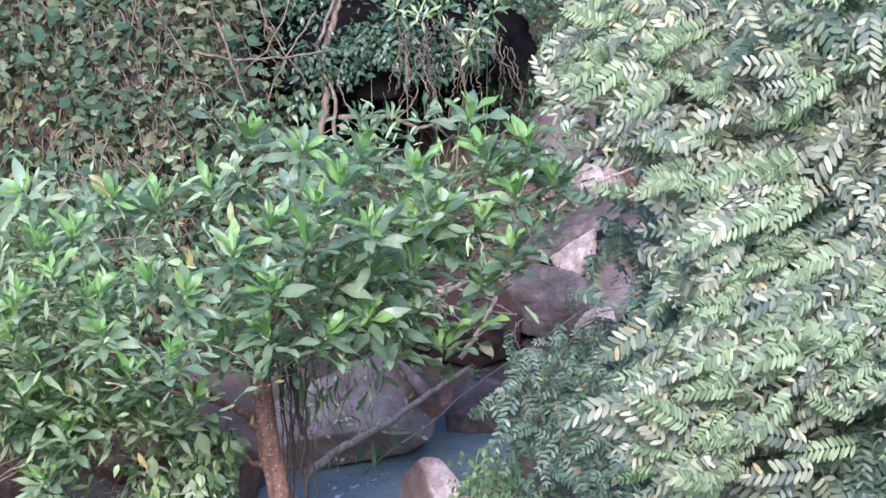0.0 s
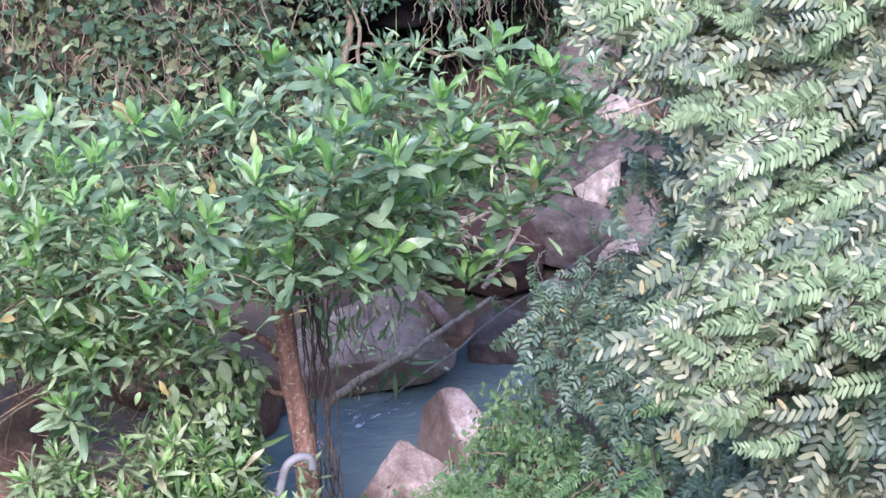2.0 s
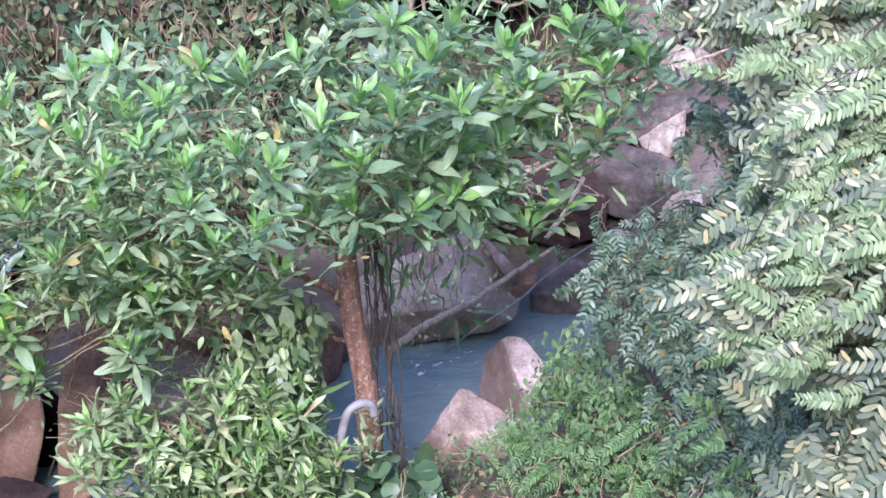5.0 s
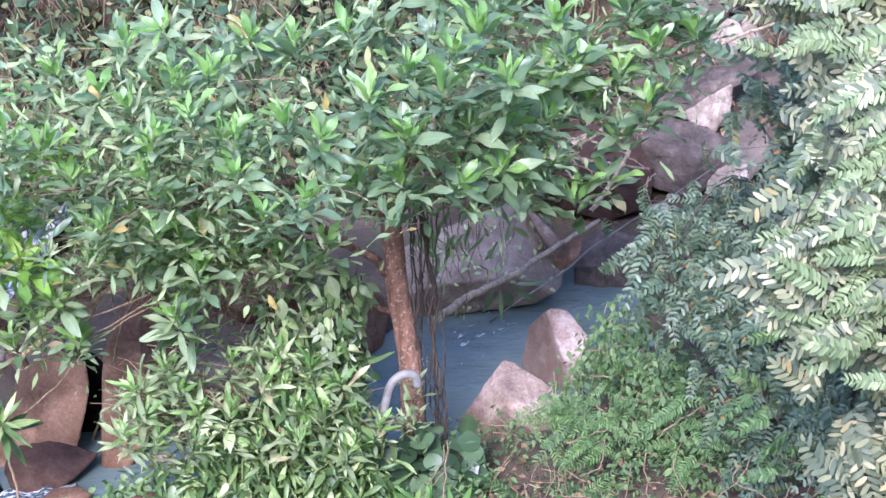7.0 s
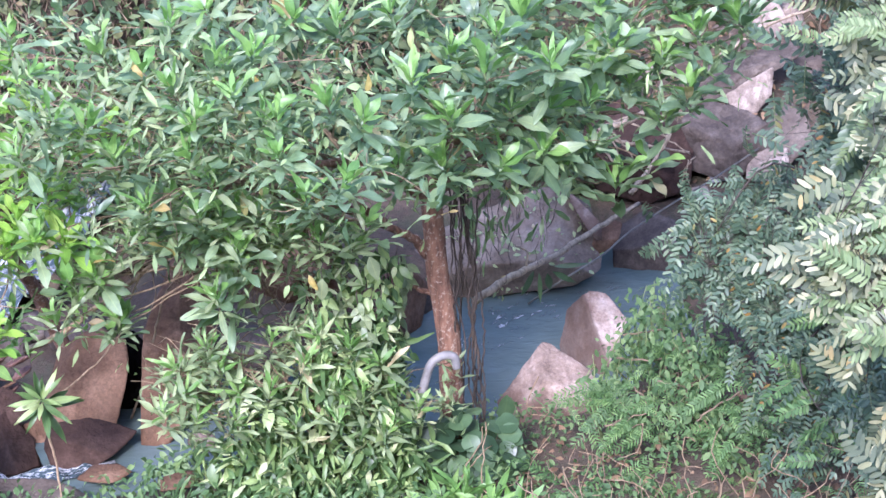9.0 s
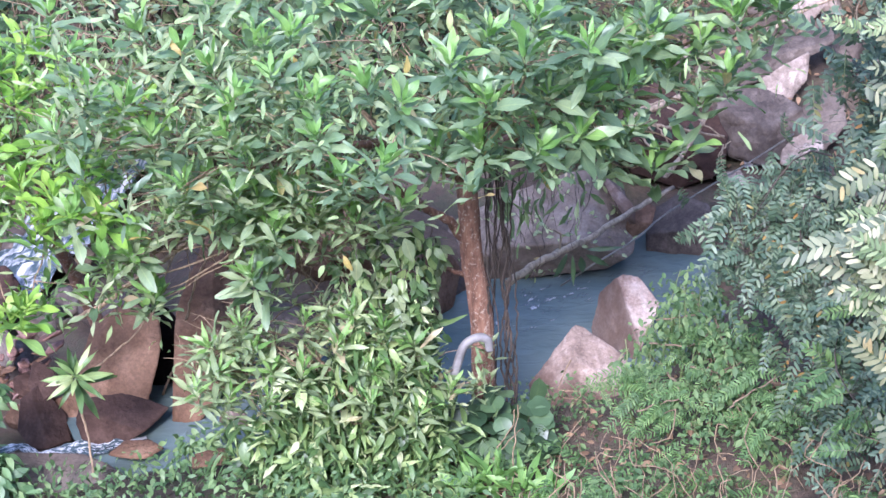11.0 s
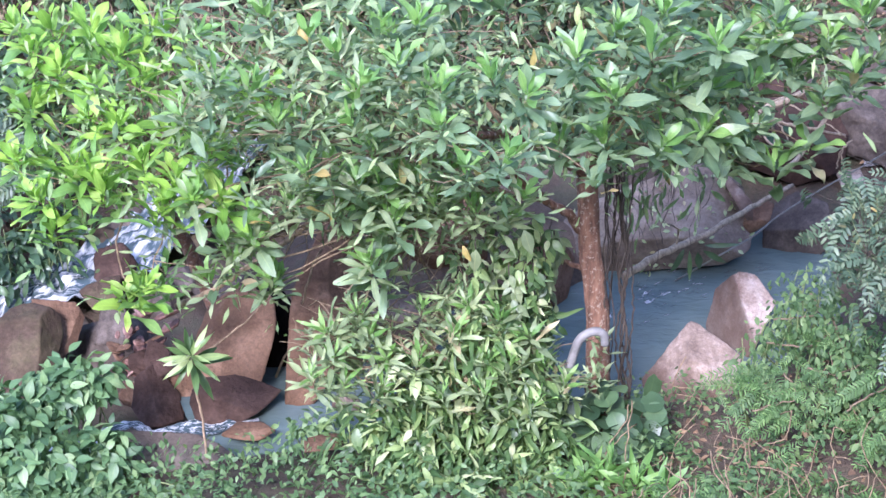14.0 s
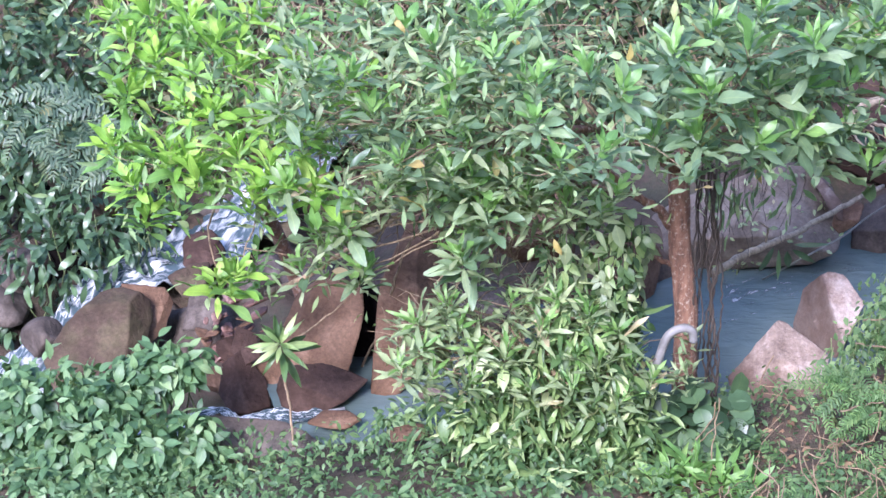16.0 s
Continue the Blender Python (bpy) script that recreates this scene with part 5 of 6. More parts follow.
SPRAYS_FRESH = [
    (2.80, -4.49, 4.28), (3.01, -4.73, 4.33), (2.23, -3.84, 4.01), (2.29, -5.02, 3.23), (2.36, -5.15, 3.22),
    (2.41, -5.41, 3.39), (2.50, -5.55, 3.35), (2.68, -5.58, 3.38), (2.81, -5.61, 3.34), (2.28, -5.17, 3.11),
    (2.67, -5.45, 3.43), (2.21, -3.88, 4.01), (2.30, -4.03, 3.96), (2.26, -4.18, 3.80), (2.14, -3.88, 3.96), (2.40, -4.72, 3.64), (2.36, -4.84, 3.32),
    (2.01, -5.20, 3.24), (2.08, -5.30, 3.13), (2.11, -5.40, 3.01)]
# low sprays whose shadow is given by the dark leaf colour
SPRAYS_SHADOW = [
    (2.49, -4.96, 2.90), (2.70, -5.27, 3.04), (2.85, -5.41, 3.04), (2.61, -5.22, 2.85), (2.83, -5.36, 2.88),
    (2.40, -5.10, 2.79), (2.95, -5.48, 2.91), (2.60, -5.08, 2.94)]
SPRAYS_SHADE = [
    (2.42, -1.98, 1.67), (2.63, -1.99, 1.71), (2.69, -2.12, 1.67), (2.43, -2.11, 1.63), (2.63, -2.36, 1.61),
    (2.79, -2.61, 1.59), (2.84, -2.88, 1.49), (3.02, -2.53, 1.81), (2.67, -2.44, 1.46), (2.85, -2.93, 1.39),
    (2.87, -3.16, 1.37), (3.00, -2.93, 1.65), (2.94, -3.41, 1.33), (2.76, -3.31, 1.26), (2.75, -2.59, 1.38),
    (2.53, -1.78, 1.65), (2.88, -1.90, 1.71), (2.92, -2.30, 1.80), (3.03, -3.22, 1.51), (2.79, -2.89, 1.23),
    (2.70, -3.05, 1.09), (2.59, -2.30, 1.49), (3.08, -2.41, 2.79), (3.08, -2.59, 2.41), (3.04, -2.40, 2.10),
    (3.14, -2.63, 2.10), (2.91, -2.60, 2.72), (2.90, -2.57, 2.50), (2.95, -2.66, 2.89)]
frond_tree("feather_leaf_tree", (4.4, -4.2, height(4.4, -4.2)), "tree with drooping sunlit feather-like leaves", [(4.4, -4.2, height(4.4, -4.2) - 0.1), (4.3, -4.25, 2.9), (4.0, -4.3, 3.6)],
           SPRAYS_HIGH + SPRAYS_LOW + SPRAYS_END + SPRAYS_FRESH + SPRAYS_SHADOW, random.Random(21), M_FROND, 46, 0.80, 0.27, FROND, 260, shift=0.21, young=0.12, young_mat=M_FRONDY, shadow_share=0.42, shadow_mat=M_FROND_SHADOW)
frond_tree("shaded_feather_leaf_tree", (3.9, -1.9, height(3.9, -1.9)), "shrubby tree with feather-like leaves, its shade in their colour", [(3.9, -1.9, height(3.9, -1.9) - 0.1), (3.7, -1.95, 1.4), (3.3, -2.0, 1.7)],
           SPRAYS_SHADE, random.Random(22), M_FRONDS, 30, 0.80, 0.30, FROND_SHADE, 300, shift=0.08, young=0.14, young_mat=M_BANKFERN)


# ---- ground cover ----
def scatter(name, label, category, rng, n, box, templates, material, lift=(0.0, 0.15), size=(0.7, 1.2), keep=None, tilt=0.5, face=None, kind="stuff"):
    """Leaves strewn over the land inside box = (x0, y0, x1, y1), standing off it by lift, facing up the slope's normal."""
    x = np.array([rng.uniform(box[0], box[2]) for _ in range(n)])
    y = np.array([rng.uniform(box[1], box[3]) for _ in range(n)])
    z, e = land(x, y), 0.08
    gx, gy = (land(x + e, y) - land(x - e, y)) / (2 * e), (land(x, y + e) - land(x, y - e)) / (2 * e)
    ms = []
    for i in range(n):
        if z[i] < 0.04 and y[i] < 2.5:
            continue
        if keep and not keep(x[i], y[i], z[i]):
            continue
        up = Vector((-gx[i], -gy[i], 1)).normalized()
        p = Vector((x[i], y[i], z[i])) + up * rng.uniform(*lift)
        way = Vector((rng.gauss(0, 1), rng.gauss(-0.3, 1), rng.gauss(-0.25, 0.4)))
        ms.append(aim(p, way, up + Vector((0, -0.4, 0.3)) + spread(rng, tilt), rng.uniform(*size)))
    ob = cloud(name, templates, ms, material)
    return tagged(ob, label, category, kind=kind)


def patch(f, lo, scale):
    """Keeps to patches of chance shape, and out of the hollow at the gully head."""
    return lambda x, y, z: not (1.8 < x < 3.9 and 5.1 < y < 8.1) and noise.noise(Vector((x * scale + f, y * scale, f))) > lo


R = random.Random(31)
# hillside behind, hung with creepers
scatter("creeper_cover", "heart-leaved creepers hanging over the far slope", "creeper", R, 15000, (-3.2, 2.2, 3.2, 7.0), OVATE_FAR + SLIM[:2] + OVATE_FAR + HEART, M_CREEPER, (0.02, 0.55), (0.35, 1.15), lambda x, y, z: x < 1.75 or y < 4.6 + 0.6 * noise.noise(Vector((x, y, 0)) * 2), 0.9)
scatter("creeper_undergrowth", "small mixed leaves covering the far slope", "undergrowth", R, 36000, (-3.6, 2.2, 5.4, 8.2), OVATE_FAR + SMALL + HEART[:1], M_HILL, (0.0, 0.45), (0.4, 1.0), lambda x, y, z: (x < 3.0 or y > 6.2) and patch(3, -0.5, 1.3)(x, y, z), 0.9)
scatter("slope_leaves", "mixed leaves of creepers over the far slope", "undergrowth", R, 6500, (-0.8, 2.6, 2.3, 6.3), OVATE_FAR + HEART[:1], M_HILL, (0.0, 0.3), (0.45, 1.1), None, 0.9)
scatter("small_leaf_cover", "small glossy dark leaves over the gully head", "undergrowth", R, 10500, (2.0, 5.2, 7.5, 10.5), SMALL, M_DARKLEAF, (0.1, 0.7), (0.9, 1.6), patch(5, -0.1, 0.9))
# near bank: herbs, grass and fallen leaves
scatter("bank_herbs", "low green herbs on the near bank", "herbs", R, 9000, (-3.4, -3.6, 1.2, -0.9), OVATE_FAR, M_HERB, (0.0, 0.2), (0.22, 0.6), lambda x, y, z: not (-1.0 < x < 0.0 and y > -1.38) and patch(7, -0.6, 1.6)(x, y, z))
scatter("bank_herbs", "low green herbs on the shady bank", "herbs", R, 13000, (1.2, -4.2, 4.2, -0.6), SMALL, M_BANKLEAF_SHADED, (0.0, 0.2), (0.35, 0.95), lambda x, y, z: noise.noise(Vector((x * 1.7 + 8, y * 1.7, 8))) > (-0.02 if x < 2.3 else 0.08))
scatter("bank_grass", "thin grass on the near bank", "grass", R, 2600, (-3.4, -4.2, 4.5, -0.5), GRASS, M_HERB, (0.0, 0.03), (0.4, 1.0), patch(9, 0.05, 1.2), 1.2)
scatter("fallen_leaves", "dry fallen leaves on the bank", "leaf litter", R, 1500, (0.8, -4.2, 4.5, -0.6), OVATE_FAR, M_LITTER, (0.0, 0.03), (0.3, 0.8))
scatter("gully_litter", "dry leaves caught between gully stones", "leaf litter", R, 800, (3.4, 2.4, 5.6, 6.4), OVATE_FAR + SMALL, M_LITTER, (0.0, 0.08), (0.3, 0.8))
scatter("right_slope_cover", "shaded leaves on the slope beside the gully", "undergrowth", R, 4500, (4.6, 0.4, 9.0, 8.0), OVATE_FAR, M_FRONDS, (0.0, 0.4), (0.6, 1.2))


scatter("bank_ferns", "fine feathery fern leaves on the shady bank", "ferns", R, 340, (1.5, -4.2, 4.2, -0.8), [a for a, b in FROND_FINE], M_BANKFERN, (0.02, 0.14), (0.5, 1.0), lambda x, y, z: (x > 2.3 or y < -1.9) and patch(12, -0.2, 1.1)(x, y, z), 0.5)


# ---- bushes ----
def leafy_bush(name, label, blobs, rng, templates, material, per=260, size=(0.7, 1.1), own=120, category="bush", stems=6, hang=0.45):
    """A bush: leaves on the skin of a few uneven mounds, with stems inside. blobs: (centre, half sizes)."""
    c0 = Vector(blobs[0][0])
    g = height(c0.x, c0.y)
    bush = thing(name, (c0.x, c0.y, g), label, category)
    ms, tw = [], []
    for c, r in blobs:
        c = Vector(c)
        for _ in range(stems):
            tip = c + Vector((rng.uniform(-0.8, 0.8) * r[0], rng.uniform(-0.8, 0.8) * r[1], rng.uniform(-0.2, 0.8) * r[2]))
            foot = Vector((c.x + rng.uniform(-0.4, 0.4) * r[0], c.y + rng.uniform(-0.3, 0.5) * r[1], 0))
            foot.z = height(foot.x, foot.y) - 0.03
            tw.append(tube_piece(smooth_line([foot, foot.lerp(tip, 0.5) + spread(rng, 0.05), tip], 4, 0.006, rng), [0.008 - 0.0007 * i for i in range(9)], 5))
        for _ in range(int(per * r[0] * r[2] / 0.09)):
            d = spread(rng).normalized()
            if d.y > 0.45:
                d.y = -d.y
            k = rng.uniform(0.55, 1.06) * (1 + 0.45 * noise.noise((c + d) * 4.3) + 0.2 * noise.noise((c + d) * 11))
            p = c + Vector((d.x * r[0], d.y * r[1], d.z * r[2])) * k
            if p.z < height(p.x, p.y) + 0.01:
                continue
            way = d * 0.55 + spread(rng, 0.55) + Vector((0, -0.2, -hang))
            ms.append(aim(p, way, d + Vector((0, -0.3, 0.7)) + spread(rng, 0.35), rng.uniform(*size)))
    ms.sort(key=lambda m: m.translation.y)
    leaf_objects("leaf", templates, ms[:own], material, bush)
    cloud("foliage", templates, ms[own:], material, bush)
    part("stemwork", mesh_of("stemwork", *joined(tw)), M_STEM, bush)["kind"] = "stuff"
    return bush


leafy_bush("climber_bush", "dense bush of bright ovate leaves beside the tree", [((0.67, -1.57, 0.51), (0.40, 0.28, 0.30)), ((0.33, -1.68, 0.44), (0.25, 0.25, 0.24)), ((0.96, -1.62, 0.48), (0.2, 0.22, 0.26)), ((0.85, -1.34, 0.81), (0.16, 0.16, 0.34)), ((0.67, -1.83, 0.25), (0.36, 0.25, 0.24)), ((0.92, -1.28, 0.92), (0.12, 0.1, 0.26)), ((0.30, -1.92, 0.30), (0.26, 0.22, 0.2)), ((0.51, -2.03, 0.30), (0.3, 0.2, 0.2)), ((0.95, -1.93, 0.28), (0.2, 0.2, 0.2)), ((0.14, -1.59, 0.52), (0.24, 0.2, 0.22)), ((0.43, -1.55, 0.60), (0.25, 0.2, 0.3)), ((0.66, -1.65, 0.96), (0.22, 0.12, 0.2)), ((0.31, -1.71, 0.85), (0.18, 0.12, 0.13)), ((0.87, -1.69, 0.78), (0.14, 0.12, 0.2))], random.Random(41), SLIM + OVATE[:1] + SLIM[:2], M_CLIMB, 330, (0.4, 1.2), hang=0.4)
leafy_bush("creeping_bush", "mound of glossy green leaves on the stream bank", [((-1.77, -1.50, 0.25), (0.5, 0.35, 0.34)), ((-2.16, -1.40, 0.44), (0.42, 0.3, 0.27)), ((-1.49, -1.12, 0.56), (0.24, 0.15, 0.13)), ((-2.04, -1.77, 0.14), (0.5, 0.35, 0.25)), ((-1.37, -1.51, 0.23), (0.2, 0.2, 0.25)), ((-1.81, -1.28, 0.48), (0.26, 0.2, 0.16)), ((-1.60, -1.20, 0.52), (0.2, 0.15, 0.13))], random.Random(42), OVATE, M_SHADEBUSH, 620, (0.5, 1.05), hang=0.55)
leafy_bush("round_leaf_plant", "clump of dark round leaves at the foot of the tree", [((1.35, -1.45, 0.41), (0.23, 0.16, 0.2)), ((1.5, -1.5, 0.33), (0.12, 0.12, 0.12))], random.Random(43), ROUND, M_DARKLEAF, 150, (0.8, 1.2), 30, "plant", 4)
leafy_bush("bank_bush", "small bush with little round leaves beside the rocks", [((2.41, -1.30, 0.98), (0.22, 0.2, 0.2)), ((2.52, -1.65, 0.98), (0.25, 0.2, 0.22)), ((2.18, -1.38, 0.76), (0.16, 0.15, 0.1)), ((2.49, -0.53, 0.60), (0.14, 0.16, 0.16)), ((2.30, -0.76, 0.55), (0.13, 0.14, 0.13)), ((2.18, -1.00, 0.49), (0.12, 0.14, 0.1)), ((2.62, -0.50, 0.70), (0.18, 0.16, 0.16)), ((2.53, -0.94, 0.72), (0.18, 0.16, 0.16)), ((2.59, -2.01, 0.93), (0.28, 0.2, 0.2)), ((2.34, -1.93, 0.81), (0.22, 0.18, 0.13)), ((2.63, -2.48, 0.89), (0.25, 0.2, 0.16))], random.Random(44), SMALL, M_BANKLEAF_SHADED, 430, (0.4, 1.15), stems=4)
leafy_bush("broad_leaf_undergrowth", "dark broad-leaved plants beside the falls", [((-2.49, 1.21, 0.11), (0.42, 0.3, 0.3)), ((-2.80, 1.89, 0.36), (0.4, 0.3, 0.5)), ((-2.61, 2.62, 0.93), (0.42, 0.3, 0.4)), ((-2.13, 1.66, -0.11), (0.3, 0.25, 0.2)), ((-2.75, 1.20, -0.38), (0.3, 0.2, 0.2)), ((-2.96, 2.38, 0.90), (0.4, 0.3, 0.5)), ((-2.36, 1.61, 0.19), (0.3, 0.2, 0.25)), ((-2.01, 2.02, -0.01), (0.3, 0.2, 0.2)), ((-2.08, 1.40, 0.11), (0.25, 0.2, 0.2))], random.Random(45), BROAD, M_DARKLEAF, 92, (0.55, 0.9), 100, "plants", 5)
leafy_bush("low_herb_clump", "low leafy herbs at the water's edge", [((-0.50, -1.62, 0.10), (0.36, 0.2, 0.08)), ((-0.26, -1.07, 0.22), (0.16, 0.12, 0.07)), ((-0.94, -1.66, 0.14), (0.3, 0.2, 0.12))], random.Random(46), OVATE, M_HERB, 700, (0.3, 0.75), 60, "herbs", 4)

fern = thing("fern", (-2.42, 1.69, 0.62), "shaded fern with fine feathery fronds", "fern")
rf = random.Random(51)
for spot in ((-2.19, 1.49, 0.90), (-2.40, 1.50, 0.93), (-2.10, 1.33, 0.81), (-2.64, 1.55, 0.80)):
    fan = []
    for k in range(7):
        fan.append(aim(Vector(spot) + spread(rf, 0.07), Vector((rf.uniform(-0.9, 0.3), rf.uniform(-0.6, 0.1), rf.uniform(-0.5, 0.3))), (0, -0.7, 0.8), rf.uniform(1.0, 1.5)))
    cloud("frond", [a for a, b in FROND_FINE], fan, M_FROND_SHADOW, fern)
bank_fern = thing("fern", (2.05, -1.75, 0.66), "bright green fern on the bank", "fern")
cloud("frond", [a for a, b in FROND_FINE], [aim(Vector((2.17, -1.75, 0.80)) + spread(rf, 0.07), Vector((rf.uniform(-0.8, 0.6), -0.4, rf.uniform(-0.5, 0.4))), (0, -0.7, 0.8), rf.uniform(0.55, 0.85)) for k in range(12)], M_BANKLEAF_SHADED, bank_fern)

for spot in ((1.95, -1.75, 0.74), (2.12, -1.60, 0.80), (2.30, -1.50, 0.87), (2.43, -1.70, 0.99), (2.36, -1.90, 0.87), (2.54, -2.20, 1.03), (2.52, -2.60, 1.04), (2.20, -2.10, 0.81)):
    tuft = thing("fern", Vector(spot) - Vector((0, 0, 0.05)), "small bright fern among dry sticks on the bank", "fern", "bank ferns")
    for k in range(7):
        f = part("frond", mesh_of("frond", *joined(list(FROND_FINE[k % 2]))), M_BANKFERN, tuft)
        f.matrix_basis = Matrix.Translation(-tuft.location) @ aim(Vector(spot) + spread(rf, 0.05), Vector((rf.uniform(-1, 0.8), -0.4, rf.uniform(-0.6, 0.5))), (rf.gauss(0, 0.3), -0.7, 0.8), rf.uniform(0.45, 0.8))

# ---- dead wood, roots, hose and pipe ----
def wood(name, points, r0, r1, label, category, mat=M_TWIG, wob=0.006, seed=0, sides=8):
    ob = rod(name, points, r0, r1, mat, None, "", 6, wob, seed, sides)
    return tagged(ob, label, category)


wood("fallen_branch", [(1.57, -0.14, 0.60), (1.82, 0.14, 0.61), (2.16, 0.50, 0.57), (2.46, 0.78, 0.60), (2.77, 1.06, 0.62)], 0.026, 0.014, "bare fallen branch leaning across the pool", "branch", M_PALEWOOD, 0.006, 1)
wood("fallen_branch", [(1.93, 0.26, 0.61), (1.93, 0.24, 0.72), (1.86, 0.20, 0.78)], 0.008, 0.005, "short bare side twig of the fallen branch", "branch", M_PALEWOOD, 0.004, 12)
wood("fallen_branch", [(2.77, 1.36, 0.56), (2.94, 1.50, 0.70), (3.08, 1.64, 0.85)], 0.018, 0.013, "bare stick leaning on the red boulder", "branch", M_PALEWOOD, 0.005, 2)
wood("fallen_branch", [(2.64, 1.82, 0.83), (2.82, 1.80, 0.88), (3.03, 1.90, 0.94)], 0.028, 0.018, "short grey piece of driftwood", "branch", M_PALEWOOD, 0.005, 3)
wood("fallen_branch", [(2.59, 1.63, 0.89), (2.77, 1.58, 0.83), (2.97, 1.62, 0.77), (3.22, 1.66, 0.70)], 0.013, 0.008, "thin bare twig over the gully", "branch", M_PALEWOOD, 0.006, 4)
wood("fallen_branch", [(2.59, 1.63, 0.89), (2.65, 1.57, 0.77), (2.75, 1.51, 0.66)], 0.012, 0.007, "thin bare twig over the gully", "branch", M_PALEWOOD, 0.006, 5)
wood("fallen_branch", [(3.73, 3.13, 0.80), (4.19, 3.51, 0.89), (4.62, 3.68, 0.95)], 0.016, 0.011, "long thin stick across the gully", "branch", M_PALEWOOD, 0.004, 6)
for k, line in enumerate((((2.60, 1.55, 0.96), (2.77, 1.55, 1.02), (2.95, 1.55, 1.05)), ((2.62, 1.55, 0.94), (2.70, 1.55, 0.83), (2.74, 1.55, 0.69)), ((2.65, 1.55, 0.95), (2.77, 1.55, 0.81), (2.83, 1.55, 0.70)), ((2.81, 1.55, 0.97), (3.00, 1.55, 0.88), (3.20, 1.55, 0.73)), ((3.07, 1.55, 0.88), (2.99, 1.55, 0.74), (2.85, 1.55, 0.50)), ((3.19, 1.55, 0.69), (3.18, 1.55, 0.58), (3.22, 1.55, 0.46)), ((3.24, 1.55, 0.71), (3.17, 1.55, 0.63), (3.15, 1.55, 0.51)))):
    wood("fallen_branch", line, 0.010 - 0.0008 * k, 0.005, "pale dead twig in a tangle over the gully", "branch", M_PALEWOOD, 0.008, 90 + k, 6)["group"] = "gully twigs"
wood("hanging_branch", [(2.49, 4.61, 1.27), (2.89, 4.63, 1.23), (3.12, 4.66, 1.11), (3.34, 4.64, 1.17)], 0.020, 0.012, "pale bare branch before the dark hollow", "branch", M_GREYBARK, 0.008, 7)
wood("hanging_branch", [(1.37, 4.03, 2.05), (1.70, 4.14, 1.93), (2.05, 4.27, 1.88), (2.45, 4.41, 1.86)], 0.010, 0.007, "thin pale branch across the slope", "branch", M_GREYBARK, 0.008, 8)
wood("hanging_branch", [(1.57, 4.06, 2.24), (1.65, 4.04, 1.94), (1.75, 4.00, 1.60)], 0.011, 0.007, "thin pale stem on the slope", "branch", M_GREYBARK, 0.008, 9)
wood("twisted_vine", [(2.64, 4.95, 2.24), (2.50, 4.86, 1.91), (2.40, 4.77, 1.63), (2.40, 4.67, 1.38), (2.31, 4.66, 1.03)], 0.026, 0.032, "thick twisted grey-brown vine stem", "vine", M_GREYBARK, 0.014, 10, 10)
wood("twisted_vine", [(2.58, 4.85, 2.22), (2.38, 4.72, 1.78), (2.46, 4.58, 1.45), (2.43, 4.56, 1.10)], 0.013, 0.016, "thinner vine wound beside the thick one", "vine", M_GREYBARK, 0.012, 11)
wood("water_hose", [(3.76, 1.95, 0.57), (3.37, 1.57, 0.54), (2.98, 1.20, 0.52), (2.65, 0.83, 0.52), (2.44, 0.54, 0.52), (2.11, 0.26, 0.48), (2.04, 1.07, -0.05)], 0.006, 0.006, "thin grey water hose running down into the pool", "hose", M_HOSE, 0.0, 0)
pipe = wood("bent_pipe", [(1.11, -1.50, 0.69), (1.14, -1.50, 0.82), (1.18, -1.50, 0.93), (1.25, -1.50, 0.97), (1.30, -1.50, 0.95), (1.31, -1.50, 0.89)], 0.024, 0.023, "bent pale grey pipe beside the trunk", "pipe", M_PIPE, 0.0, 0, 12)
rv = random.Random(61)
for k in range(4):
    a = Vector((1.37, -1.00, 1.55)) + Vector((rv.uniform(-0.05, 0.10), rv.uniform(-0.1, 0.15), rv.uniform(0.1, 0.3)))
    b = Vector((a.x + rv.uniform(-0.05, 0.05), a.y - rv.uniform(0, 0.06), 0.0))
    b.z = height(b.x, b.y) - 0.02 if k % 3 else rv.uniform(0.5, 0.9)
    wood("hanging_root", [a, a.lerp(b, 0.35) + spread(rv, 0.035), a.lerp(b, 0.7) + spread(rv, 0.035), b], rv.uniform(0.003, 0.006), rv.uniform(0.002, 0.005), "thin dark hanging root beside the trunk", "root", M_VINE, 0.008, k, 6)["group"] = "hanging roots"


def stems(name, label, rng, n, box, length, material, thick=0.006):
    """Dry creeper stems that hang down the slope."""
    pieces = []
    for _ in range(n):
        x, y = rng.uniform(box[0], box[2]), rng.uniform(box[1], box[3])
        z = height(x, y) + rng.uniform(0.1, 0.5)
        l = rng.uniform(*length)
        a = Vector((x, y, z))
        b = a + Vector((rng.gauss(0, 0.3) * l, -0.5 * l, -0.62 * l))
        pieces.append(tube_piece(smooth_line([a, a.lerp(b, 0.3) + spread(rng, 0.05), a.lerp(b, 0.65) + spread(rng, 0.05), b], 3, 0.008, rng), [thick * rng.uniform(0.6, 1.3)] * 10, 4))
    return tagged(part(name, mesh_of(name, *joined(pieces)), material), label, "stemwork", kind="stuff")


stems("gully_sticks", "thin dry sticks caught among gully stones", random.Random(74), 70, (3.2, 2.4, 5.4, 6.4), (0.2, 0.8), M_GREYBARK, 0.004)
stems("bank_sticks", "dry sticks and dead stems lying on the bank", random.Random(73), 170, (1.3, -4.0, 4.0, -0.9), (0.15, 0.6), M_TWIG, 0.003)
stems("dry_stems", "tangle of dry brown creeper stems on the slope", random.Random(71), 2300, (-2.5, 3.0, 1.9, 6.5), (0.3, 0.95), M_DRY, 0.0045)
